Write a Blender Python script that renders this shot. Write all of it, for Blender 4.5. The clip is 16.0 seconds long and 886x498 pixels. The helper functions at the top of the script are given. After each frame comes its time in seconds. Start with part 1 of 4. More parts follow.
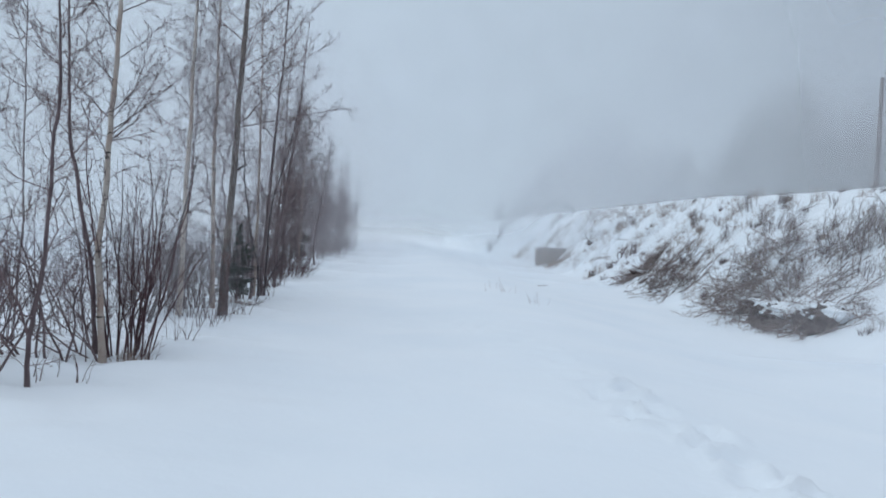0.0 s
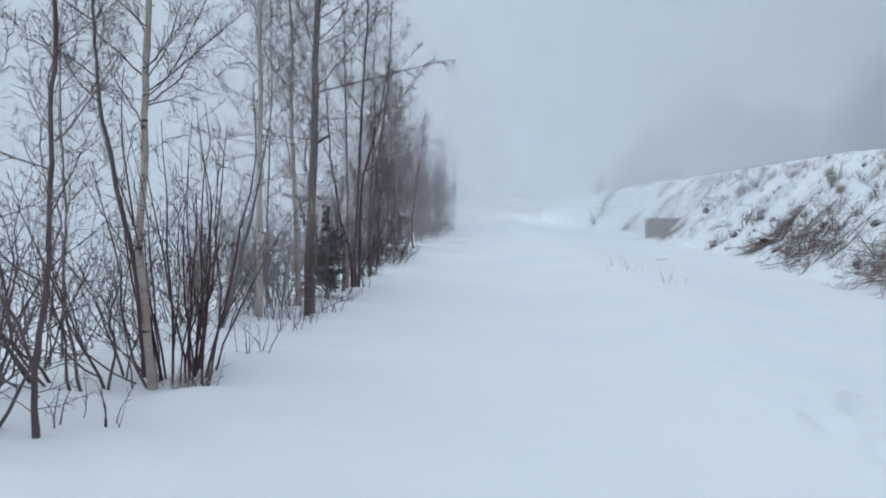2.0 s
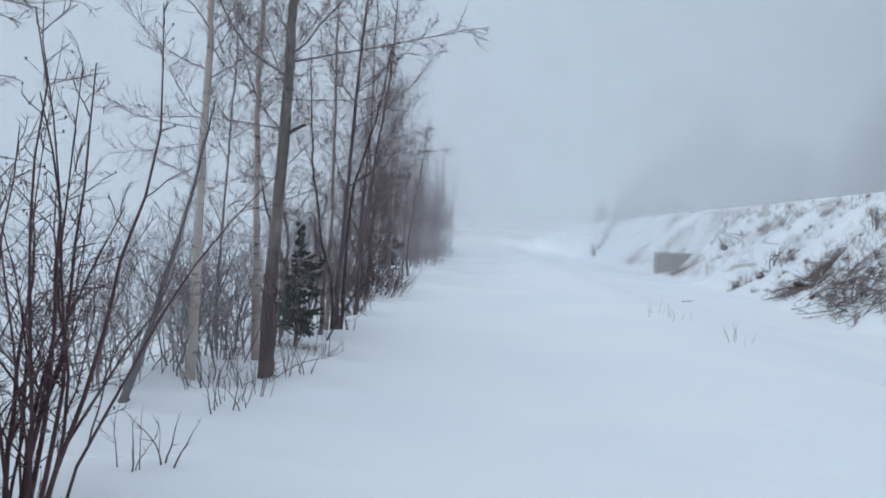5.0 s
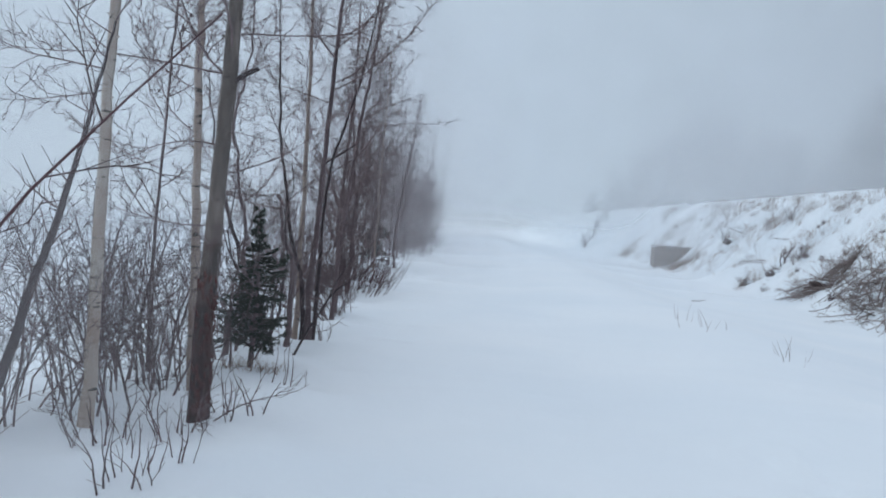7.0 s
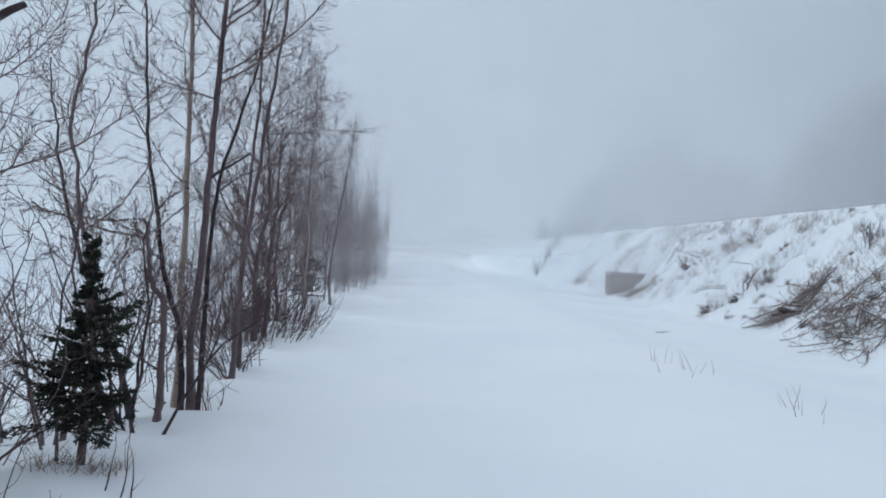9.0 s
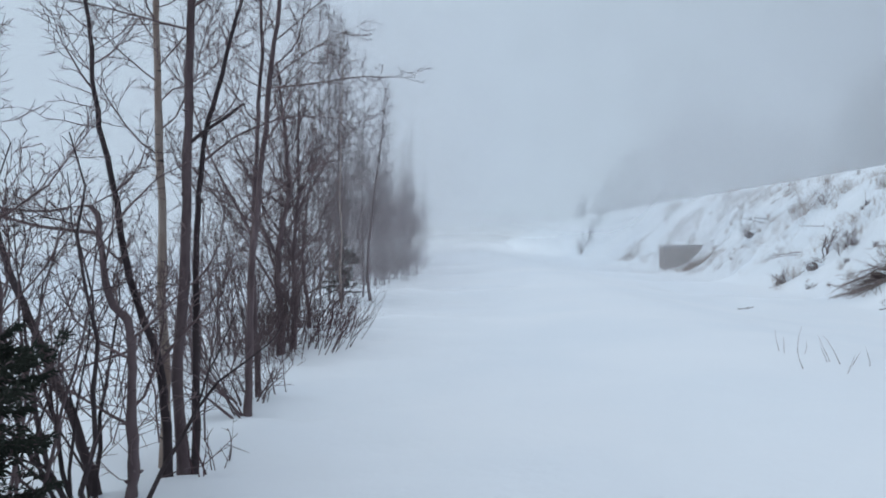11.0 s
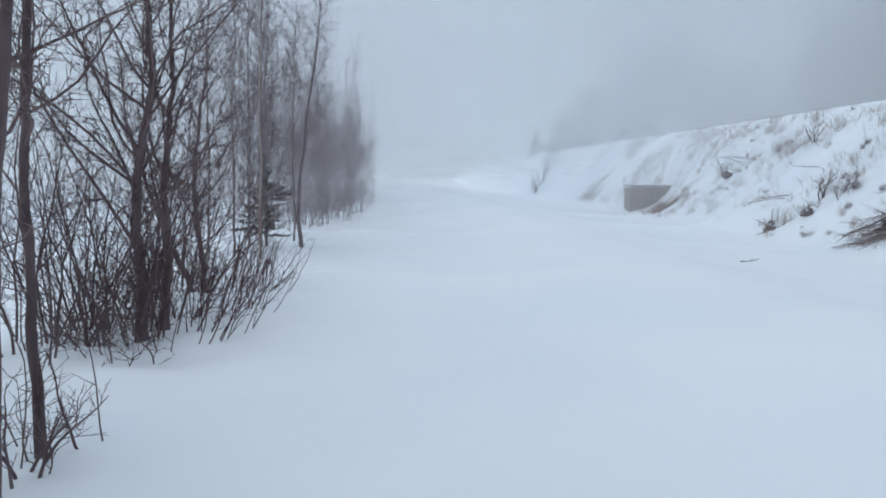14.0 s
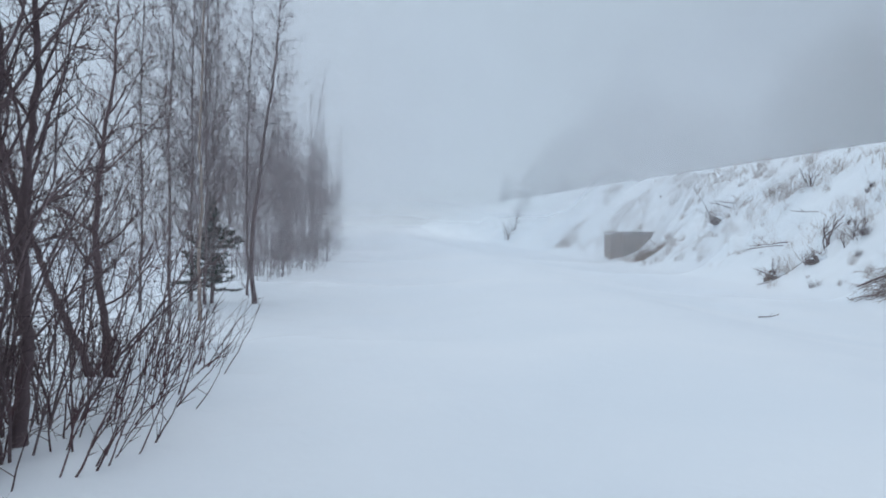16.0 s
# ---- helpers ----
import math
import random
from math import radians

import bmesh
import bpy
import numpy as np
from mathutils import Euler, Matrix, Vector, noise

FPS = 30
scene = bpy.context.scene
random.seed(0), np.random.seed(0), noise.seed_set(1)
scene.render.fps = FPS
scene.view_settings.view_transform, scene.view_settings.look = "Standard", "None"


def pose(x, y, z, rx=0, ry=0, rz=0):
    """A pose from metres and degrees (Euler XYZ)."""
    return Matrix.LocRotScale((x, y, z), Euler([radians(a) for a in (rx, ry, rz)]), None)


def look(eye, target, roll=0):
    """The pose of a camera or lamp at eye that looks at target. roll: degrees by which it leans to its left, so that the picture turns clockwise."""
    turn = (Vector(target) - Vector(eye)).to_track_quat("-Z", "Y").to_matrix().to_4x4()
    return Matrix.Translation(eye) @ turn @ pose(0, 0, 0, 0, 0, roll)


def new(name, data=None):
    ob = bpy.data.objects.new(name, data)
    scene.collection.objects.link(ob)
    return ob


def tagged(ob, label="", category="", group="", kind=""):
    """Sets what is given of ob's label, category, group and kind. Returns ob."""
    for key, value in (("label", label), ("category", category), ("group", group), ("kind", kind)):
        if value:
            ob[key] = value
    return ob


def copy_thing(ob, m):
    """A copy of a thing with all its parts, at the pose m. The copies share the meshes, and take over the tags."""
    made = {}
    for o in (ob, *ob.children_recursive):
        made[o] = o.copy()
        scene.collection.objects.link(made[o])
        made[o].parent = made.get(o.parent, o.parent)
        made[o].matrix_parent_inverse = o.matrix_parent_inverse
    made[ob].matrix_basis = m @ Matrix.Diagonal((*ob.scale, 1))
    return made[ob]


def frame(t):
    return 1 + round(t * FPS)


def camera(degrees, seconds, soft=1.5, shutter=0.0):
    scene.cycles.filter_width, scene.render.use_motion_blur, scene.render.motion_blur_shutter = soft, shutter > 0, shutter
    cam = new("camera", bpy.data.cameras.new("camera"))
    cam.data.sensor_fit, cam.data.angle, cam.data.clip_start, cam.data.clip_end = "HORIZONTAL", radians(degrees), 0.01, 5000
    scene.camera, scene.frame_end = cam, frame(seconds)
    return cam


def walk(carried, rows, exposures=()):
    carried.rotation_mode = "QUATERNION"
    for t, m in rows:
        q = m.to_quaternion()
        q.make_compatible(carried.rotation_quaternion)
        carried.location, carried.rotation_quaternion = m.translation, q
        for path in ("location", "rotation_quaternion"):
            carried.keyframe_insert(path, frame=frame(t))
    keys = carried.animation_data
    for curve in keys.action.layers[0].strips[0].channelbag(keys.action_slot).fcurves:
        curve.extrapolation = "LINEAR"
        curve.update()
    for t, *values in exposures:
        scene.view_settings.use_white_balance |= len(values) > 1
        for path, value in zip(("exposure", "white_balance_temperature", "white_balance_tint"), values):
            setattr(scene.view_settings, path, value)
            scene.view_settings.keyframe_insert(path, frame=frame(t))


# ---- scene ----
cam = camera(55.8, 16.0, soft=1.85)
METRES, EYE, TILT, LEAN, TURN = 19.0, 1.6, -0.8, -3.0, 0.0
ROWS = [
    (0.0, 0.0, 0.0, 0.0, -0.0, 0.0, 0.0),
    (0.5, -0.0047, 0.0316, -0.0006, 1.07, 0.86, 0.71),
    (1.0, -0.0097, 0.0631, -0.0007, 2.76, -0.67, 0.46),
    (1.5, -0.0131, 0.0954, 0.0005, 4.22, -1.62, 2.8),
    (2.0, -0.0193, 0.1266, 0.0004, 6.65, -1.32, 2.74),
    (2.5, -0.0267, 0.1571, 0.0024, 9.18, -1.65, 1.64),
    (3.0, -0.032, 0.1875, 0.0053, 10.59, -1.92, 1.15),
    (3.5, -0.0411, 0.2188, 0.006, 9.86, -1.47, 0.52),
    (4.0, -0.0464, 0.2497, 0.0059, 7.28, 0.29, 0.38),
    (6.5, -0.0718, 0.4009, 0.0097, 5.43, -0.16, -0.25),
    (7.0, -0.0759, 0.4322, 0.0115, 5.02, -0.63, -1.0),
    (7.5, -0.0742, 0.4608, 0.0123, 3.33, 1.25, -0.68),
    (8.0, -0.0736, 0.4912, 0.0123, 3.08, 0.41, 0.35),
    (8.5, -0.0713, 0.5219, 0.0132, 1.58, 1.52, -0.48),
    (11.0, -0.0932, 0.6777, 0.0139, 4.22, 0.56, 3.78),
    (11.5, -0.0972, 0.7098, 0.0136, 2.96, 0.41, 3.19),
    (12.0, -0.097, 0.7404, 0.0118, 1.27, 0.49, 3.54),
    (12.5, -0.1001, 0.7734, 0.0113, 0.79, -0.03, 2.5),
    (13.0, -0.102, 0.8047, 0.0117, 0.05, -1.26, 2.01),
    (13.5, -0.1047, 0.8361, 0.0123, 0.92, -2.51, 1.9),
    (14.0, -0.1098, 0.8683, 0.0141, 0.62, -3.96, 2.74),
    (14.5, -0.1122, 0.8993, 0.0143, -1.55, -5.61, 2.25),
    (15.0, -0.1168, 0.9285, 0.0144, -2.25, -2.14, 2.64),
    (15.5, -0.1173, 0.9584, 0.0146, -2.77, -2.05, 2.41),
    (16.0, -0.1208, 0.9879, 0.0137, -1.61, -0.85, 2.71),
]
walk(cam, [(t, pose(0, 0, EYE, TILT, LEAN, TURN) @ pose(METRES * x, METRES * y, METRES * z, 90 + pitch, roll, yaw)) for t, x, y, z, yaw, pitch, roll in ROWS])

# ---- world and light: flat winter overcast, brighter to the left where the sun stands behind cloud ----
world = bpy.data.worlds.new("overcast_sky")
scene.world = world
world.use_nodes = True
wn, wl = world.node_tree.nodes, world.node_tree.links
wn.clear()
w_out = wn.new("ShaderNodeOutputWorld")
w_bg = wn.new("ShaderNodeBackground")
w_coord = wn.new("ShaderNodeTexCoord")
w_sep = wn.new("ShaderNodeSeparateXYZ")
w_ramp = wn.new("ShaderNodeValToRGB")
w_range = wn.new("ShaderNodeMapRange")
w_sky = wn.new("ShaderNodeTexSky")
w_sky.sky_type = "NISHITA"
w_sky.sun_disc = False
w_sky.sun_elevation = radians(66)
w_sky.sun_rotation = radians(-60)
w_dim = wn.new("ShaderNodeVectorMath")
w_dim.operation = "SCALE"
w_dim.inputs["Scale"].default_value = 0.06
w_mix = wn.new("ShaderNodeMix")
w_mix.data_type = "RGBA"
w_mix.inputs["Factor"].default_value = 0.92
w_noise = wn.new("ShaderNodeTexNoise")
w_noise.inputs["Scale"].default_value = 1.6
w_noise.inputs["Detail"].default_value = 3.0
w_add = wn.new("ShaderNodeMath")
w_add.operation = "MULTIPLY_ADD"
w_add.inputs[1].default_value = 0.18
w_range.inputs["From Min"].default_value = -0.55
w_range.inputs["From Max"].default_value = 0.62
w_ramp.color_ramp.elements[0].color = (0.60, 0.71, 0.77, 1)
w_ramp.color_ramp.elements[1].color = (0.215, 0.26, 0.325, 1)
w_mid = w_ramp.color_ramp.elements.new(0.42)
w_mid.color = (0.53, 0.63, 0.735, 1)
wl.new(w_coord.outputs["Generated"], w_sep.inputs[0])
wl.new(w_coord.outputs["Generated"], w_noise.inputs["Vector"])
wl.new(w_sep.outputs["X"], w_range.inputs["Value"])
wl.new(w_noise.outputs["Fac"], w_add.inputs[0])
wl.new(w_range.outputs["Result"], w_add.inputs[2])
wl.new(w_add.outputs[0], w_ramp.inputs["Fac"])
wl.new(w_sky.outputs["Color"], w_dim.inputs[0])
wl.new(w_dim.outputs["Vector"], w_mix.inputs["A"])
wl.new(w_ramp.outputs["Color"], w_mix.inputs["B"])
wl.new(w_mix.outputs["Result"], w_bg.inputs["Color"])
w_bg.inputs["Strength"].default_value = 1.15
wl.new(w_bg.outputs[0], w_out.inputs[0])

sun = new("sun", bpy.data.lights.new("sun", "SUN"))
sun.data.energy = 0.7
sun.data.angle = radians(80)
sun.data.color = (0.98, 0.97, 0.96)
sun.matrix_world = look((-2, 12, 30), (0, 10, 0))


# ---- materials ----
def material(name, rough=0.8):
    m = bpy.data.materials.new(name)
    m.use_nodes = True
    n, l = m.node_tree.nodes, m.node_tree.links
    b = n["Principled BSDF"]
    b.inputs["Roughness"].default_value = rough
    return m, n, l, b


def noise_node(n, l, coord, scale, detail=4.0, stretch=None):
    t = n.new("ShaderNodeTexNoise")
    t.inputs["Scale"].default_value = scale
    t.inputs["Detail"].default_value = detail
    if stretch:
        mp = n.new("ShaderNodeMapping")
        mp.inputs["Scale"].default_value = stretch
        l.new(coord, mp.inputs["Vector"])
        l.new(mp.outputs[0], t.inputs["Vector"])
    else:
        l.new(coord, t.inputs["Vector"])
    return t


def ramp(n, l, fac, stops):
    r = n.new("ShaderNodeValToRGB")
    e = r.color_ramp.elements
    e[0].position, e[0].color = stops[0][0], (*stops[0][1], 1)
    e[1].position, e[1].color = stops[-1][0], (*stops[-1][1], 1)
    for p, c in stops[1:-1]:
        e.new(p).color = (*c, 1)
    l.new(fac, r.inputs["Fac"])
    return r


def bump(n, l, b, height, strength, distance):
    k = n.new("ShaderNodeBump")
    k.inputs["Strength"].default_value = strength
    k.inputs["Distance"].default_value = distance
    l.new(height, k.inputs["Height"])
    l.new(k.outputs[0], b.inputs["Normal"])


def snow_material():
    m, n, l, b = material("snow", 0.65)
    c = n.new("ShaderNodeTexCoord").outputs["Object"]
    big = noise_node(n, l, c, 0.35, 5.0)
    fine = noise_node(n, l, c, 9.0, 8.0)
    col = ramp(n, l, big.outputs["Fac"], [(0.3, (0.80, 0.86, 0.93)), (0.7, (0.86, 0.905, 0.96))])
    l.new(col.outputs[0], b.inputs["Base Color"])
    mix = n.new("ShaderNodeMath")
    mix.operation = "MULTIPLY_ADD"
    mix.inputs[1].default_value = 0.35
    l.new(fine.outputs["Fac"], mix.inputs[0])
    l.new(noise_node(n, l, c, 1.7, 4.0).outputs["Fac"], mix.inputs[2])
    bump(n, l, b, mix.outputs[0], 0.35, 0.05)
    b.inputs["Specular IOR Level"].default_value = 0.2
    return m


def bark_material(name, dark, light, scale=14.0, grain=(1, 1, 0.25)):
    m, n, l, b = material(name, 0.85)
    c = n.new("ShaderNodeTexCoord").outputs["Object"]
    info = n.new("ShaderNodeObjectInfo")
    t = noise_node(n, l, c, scale, 6.0, grain)
    t2 = noise_node(n, l, c, 2.2, 3.0)
    add = n.new("ShaderNodeMath")
    add.operation = "MULTIPLY_ADD"
    add.inputs[1].default_value = 0.55
    l.new(t2.outputs["Fac"], add.inputs[0])
    half = n.new("ShaderNodeMath")
    half.operation = "MULTIPLY"
    half.inputs[1].default_value = 0.5
    l.new(t.outputs["Fac"], half.inputs[0])
    l.new(half.outputs[0], add.inputs[2])
    shade = n.new("ShaderNodeMath")
    shade.operation = "MULTIPLY_ADD"
    shade.inputs[1].default_value = 0.16
    l.new(info.outputs["Random"], shade.inputs[0])
    l.new(add.outputs[0], shade.inputs[2])
    col = ramp(n, l, shade.outputs[0], [(0.38, dark), (0.82, light)])
    l.new(col.outputs[0], b.inputs["Base Color"])
    bump(n, l, b, t.outputs["Fac"], 0.5, 0.01)
    b.inputs["Specular IOR Level"].default_value = 0.25
    return m


def birch_material(name, pale, warm):
    m, n, l, b = material(name, 0.7)
    c = n.new("ShaderNodeTexCoord").outputs["Object"]
    band = noise_node(n, l, c, 5.0, 5.0, (1.5, 1.5, 5.5))
    patch = noise_node(n, l, c, 2.0, 3.0)
    base = ramp(n, l, patch.outputs["Fac"], [(0.35, warm), (0.62, pale)])
    marks = ramp(n, l, band.outputs["Fac"], [(0.61, (0, 0, 0)), (0.67, (1, 1, 1))])
    mix = n.new("ShaderNodeMix")
    mix.data_type = "RGBA"
    l.new(marks.outputs[0], mix.inputs["Factor"])
    l.new(base.outputs[0], mix.inputs["A"])
    mix.inputs["B"].default_value = (0.055, 0.045, 0.04, 1)
    l.new(mix.outputs["Result"], b.inputs["Base Color"])
    bump(n, l, b, band.outputs["Fac"], 0.4, 0.006)
    return m


def aspen_material():
    """Grey-green bark that turns dark red and scarred on the lowest metre, where the bark is torn."""
    m, n, l, b = material("aspen_bark_scarred", 0.85)
    c = n.new("ShaderNodeTexCoord").outputs["Object"]
    t = noise_node(n, l, c, 12.0, 6.0, (1, 1, 0.3))
    patch = noise_node(n, l, c, 5.0, 5.0)
    high = ramp(n, l, t.outputs["Fac"], [(0.35, (0.085, 0.067, 0.060)), (0.7, (0.205, 0.165, 0.146))])
    low = ramp(n, l, t.outputs["Fac"], [(0.38, (0.020, 0.011, 0.011)), (0.68, (0.085, 0.036, 0.034))])
    sep = n.new("ShaderNodeSeparateXYZ")
    l.new(c, sep.inputs[0])
    up = n.new("ShaderNodeMath")
    up.operation = "MULTIPLY_ADD"
    up.inputs[1].default_value = 1.6
    l.new(patch.outputs["Fac"], up.inputs[0])
    l.new(sep.outputs["Z"], up.inputs[2])
    edge = ramp(n, l, up.outputs[0], [(0.0, (0, 0, 0)), (1.0, (1, 1, 1))])
    span = n.new("ShaderNodeMapRange")
    span.inputs["From Min"].default_value = 1.7
    span.inputs["From Max"].default_value = 2.15
    l.new(up.outputs[0], span.inputs["Value"])
    l.new(span.outputs["Result"], edge.inputs["Fac"])
    mix = n.new("ShaderNodeMix")
    mix.data_type = "RGBA"
    l.new(edge.outputs[0], mix.inputs["Factor"])
    l.new(low.outputs[0], mix.inputs["A"])
    l.new(high.outputs[0], mix.inputs["B"])
    blot = noise_node(n, l, c, 9.0, 4.0, (1, 1, 1.6))
    scab = ramp(n, l, blot.outputs["Fac"], [(0.65, (0, 0, 0)), (0.7, (1, 1, 1))])
    spots = n.new("ShaderNodeMix")
    spots.data_type = "RGBA"
    l.new(scab.outputs[0], spots.inputs["Factor"])
    l.new(mix.outputs["Result"], spots.inputs["A"])
    spots.inputs["B"].default_value = (0.035, 0.027, 0.026, 1)
    l.new(spots.outputs["Result"], b.inputs["Base Color"])
    bump(n, l, b, t.outputs["Fac"], 0.6, 0.015)
    return m


# pale half-transparent surface that imitates haze on flat sheets
def haze_material(name, share, puff=None, tone=(0.93, 0.95, 0.97), uneven=0.07, thins=None):
    m, n, l, b = material(name, 1.0)
    c = n.new("ShaderNodeTexCoord").outputs["Object"]
    t = noise_node(n, l, c, 0.05, 3.0)
    fac = n.new("ShaderNodeMapRange")
    fac.inputs["From Min"].default_value = 0.3
    fac.inputs["From Max"].default_value = 0.7
    fac.inputs["To Min"].default_value = share - uneven
    fac.inputs["To Max"].default_value = share + uneven
    l.new(t.outputs["Fac"], fac.inputs["Value"])
    thick = fac.outputs["Result"]
    if puff:
        span, soft_edge, times = n.new("ShaderNodeVectorMath"), n.new("ShaderNodeMapRange"), n.new("ShaderNodeMath")
        scaled = n.new("ShaderNodeMapping")
        scaled.inputs["Scale"].default_value = (1 / puff[0], 0, 1 / puff[1])
        l.new(c, scaled.inputs["Vector"])
        span.operation = "LENGTH"
        l.new(scaled.outputs[0], span.inputs[0])
        soft_edge.interpolation_type = "SMOOTHSTEP"
        soft_edge.inputs["From Min"].default_value, soft_edge.inputs["From Max"].default_value = 1.0, 0.45
        l.new(span.outputs["Value"], soft_edge.inputs["Value"])
        times.operation = "MULTIPLY"
        l.new(thick, times.inputs[0])
        l.new(soft_edge.outputs["Result"], times.inputs[1])
        thick = times.outputs[0]
    if thins:
        sep, less, by = n.new("ShaderNodeSeparateXYZ"), n.new("ShaderNodeMapRange"), n.new("ShaderNodeMath")
        l.new(c, sep.inputs[0])
        l.new(sep.outputs["X"], less.inputs["Value"])
        less.interpolation_type = "SMOOTHSTEP"
        less.inputs["From Min"].default_value, less.inputs["From Max"].default_value = thins[:2]
        less.inputs["To Min"].default_value, less.inputs["To Max"].default_value = 1.0, thins[2]
        by.operation = "MULTIPLY"
        l.new(thick, by.inputs[0])
        l.new(less.outputs["Result"], by.inputs[1])
        low, hug, high = n.new("ShaderNodeMapRange"), n.new("ShaderNodeMath"), n.new("ShaderNodeSeparateXYZ")
        l.new(n.new("ShaderNodeUVMap").outputs["UV"], high.inputs[0])
        l.new(high.outputs["Y"], low.inputs["Value"])
        low.interpolation_type = "SMOOTHSTEP"
        low.inputs["From Min"].default_value, low.inputs["From Max"].default_value = 0.12, 3.5
        low.inputs["To Min"].default_value, low.inputs["To Max"].default_value = 0.0, 1.0
        hug.operation = "MULTIPLY"
        l.new(by.outputs[0], hug.inputs[0])
        l.new(low.outputs["Result"], hug.inputs[1])
        thick = hug.outputs[0]
    dif, tra = n.new("ShaderNodeBsdfDiffuse"), n.new("ShaderNodeBsdfTranslucent")
    for s in (dif, tra):
        s.inputs["Color"].default_value = (*tone, 1)
    both, mix, clear = n.new("ShaderNodeMixShader"), n.new("ShaderNodeMixShader"), n.new("ShaderNodeBsdfTransparent")
    l.new(dif.outputs[0], both.inputs[1])
    l.new(tra.outputs[0], both.inputs[2])
    l.new(thick, mix.inputs[0])
    l.new(clear.outputs[0], mix.inputs[1])
    l.new(both.outputs[0], mix.inputs[2])
    l.new(mix.outputs[0], n["Material Output"].inputs["Surface"])
    n.remove(b)
    return m


SNOW = snow_material()
DARK_BARK = bark_material("dark_shrub_bark", (0.070, 0.049, 0.052), (0.225, 0.168, 0.176))
WET_BARK = bark_material("wet_dark_bark", (0.030, 0.022, 0.025), (0.100, 0.076, 0.080))
RED_BARK = bark_material("reddish_shrub_bark", (0.05, 0.029, 0.033), (0.155, 0.09, 0.097))
TWIG = bark_material("twig_bark", (0.095, 0.066, 0.070), (0.262, 0.192, 0.196), 30.0)
BIRCH = birch_material("white_birch_bark", (0.47, 0.42, 0.375), (0.36, 0.265, 0.22))
BIRCH_WARM = birch_material("pinkish_birch_bark", (0.40, 0.33, 0.29), (0.26, 0.18, 0.15))
ASPEN = aspen_material()
TORN_BARK = bark_material("torn_red_bark", (0.034, 0.010, 0.010), (0.130, 0.038, 0.034), 20.0)
DEAD_WOOD = bark_material("weathered_dead_wood", (0.085, 0.068, 0.066), (0.25, 0.21, 0.205), 20.0)
NEEDLES = bark_material("spruce_needles", (0.017, 0.022, 0.017), (0.05, 0.058, 0.045), 25.0, (1, 1, 1))
STRAW = bark_material("dead_grass", (0.20, 0.145, 0.12), (0.44, 0.345, 0.30), 18.0)
SOIL = bark_material("frozen_soil", (0.05, 0.036, 0.035), (0.15, 0.112, 0.108), 9.0, (1, 1, 1))
BRUSH = bark_material("cut_brush_bark", (0.18, 0.145, 0.142), (0.39, 0.325, 0.315), 20.0)
PLANK = bark_material("grey_weathered_plank", (0.17, 0.14, 0.13), (0.36, 0.305, 0.285), 9.0, (1, 1, 0.12))


# ---- mesh helpers ----
class Shape:
    """Collects tubes and other pieces of one mesh."""

    def __init__(self):
        self.verts, self.faces = [], []

    def tube(self, pts, radii, n=5, cap=False):
        axis = (pts[-1] - pts[0]).normalized()
        side = axis.cross(Vector((0.31, 0.77, 0.55)))
        if side.length < 0.05:
            side = axis.cross(Vector((1, 0, 0)))
        side.normalize()
        other = axis.cross(side)
        ring = [(math.cos(2 * math.pi * i / n), math.sin(2 * math.pi * i / n)) for i in range(n)]
        start = len(self.verts)
        for p, r in zip(pts, radii):
            for c, s in ring:
                self.verts.append((p.x + r * (side.x * c + other.x * s), p.y + r * (side.y * c + other.y * s), p.z + r * (side.z * c + other.z * s)))
        for k in range(len(pts) - 1):
            a = start + k * n
            for i in range(n):
                j = (i + 1) % n
                self.faces.append((a + i, a + j, a + n + j, a + n + i))
        end = start + (len(pts) - 1) * n
        if n > 3:
            self.faces.append(tuple(range(end, end + n)))
        if cap:
            self.faces.append(tuple(range(start + n - 1, start - 1, -1)))

    def spike(self, p, q, r):
        s = len(self.verts)
        self.verts.extend(((p.x + r, p.y, p.z), (p.x - 0.5 * r, p.y + 0.87 * r, p.z), (p.x - 0.5 * r, p.y - 0.87 * r, p.z), (p.x + q.x, p.y + q.y, p.z + q.z)))
        self.faces.extend(((s, s + 1, s + 3), (s + 1, s + 2, s + 3), (s + 2, s, s + 3)))

    def bud(self, p, r):
        s = len(self.verts)
        for dx, dy, dz in ((r, 0, 0), (-r, 0, 0), (0, r, 0), (0, -r, 0), (0, 0, 1.6 * r), (0, 0, -1.6 * r)):
            self.verts.append((p.x + dx, p.y + dy, p.z + dz))
        for a, b in ((0, 2), (2, 1), (1, 3), (3, 0)):
            self.faces.append((s + a, s + b, s + 4))
            self.faces.append((s + b, s + a, s + 5))

    def blade(self, p, d, w, bend):
        """A thin three-sided leaf or needle spray."""
        tip = p + d
        self.tube([p, p + d * 0.55 + bend * 0.3, tip + bend], [w, w * 0.8, w * 0.15], 3)

    def mesh(self, name, mat, smooth=True):
        me = bpy.data.meshes.new(name)
        me.from_pydata(self.verts, [], self.faces)
        me.materials.append(mat)
        if smooth:
            me.polygons.foreach_set("use_smooth", [True] * len(me.polygons))
        me.update()
        return me


def part(name, shape, mat, parent, label="", smooth=True):
    ob = new(name, shape.mesh(name, mat, smooth))
    ob.parent = parent
    if label:
        tagged(ob, label)
    return ob


def thing(name, place, label, category, group="", kind=""):
    ob = new(name)
    ob.empty_display_size = 0.1
    ob.location = place
    return tagged(ob, label, category, group, kind)


def lerp(a, b, t):
    return a + (b - a) * t


def smooth_step(a, b, v):
    t = np.clip((v - a) / (b - a), 0, 1)
    return t * t * (3 - 2 * t)


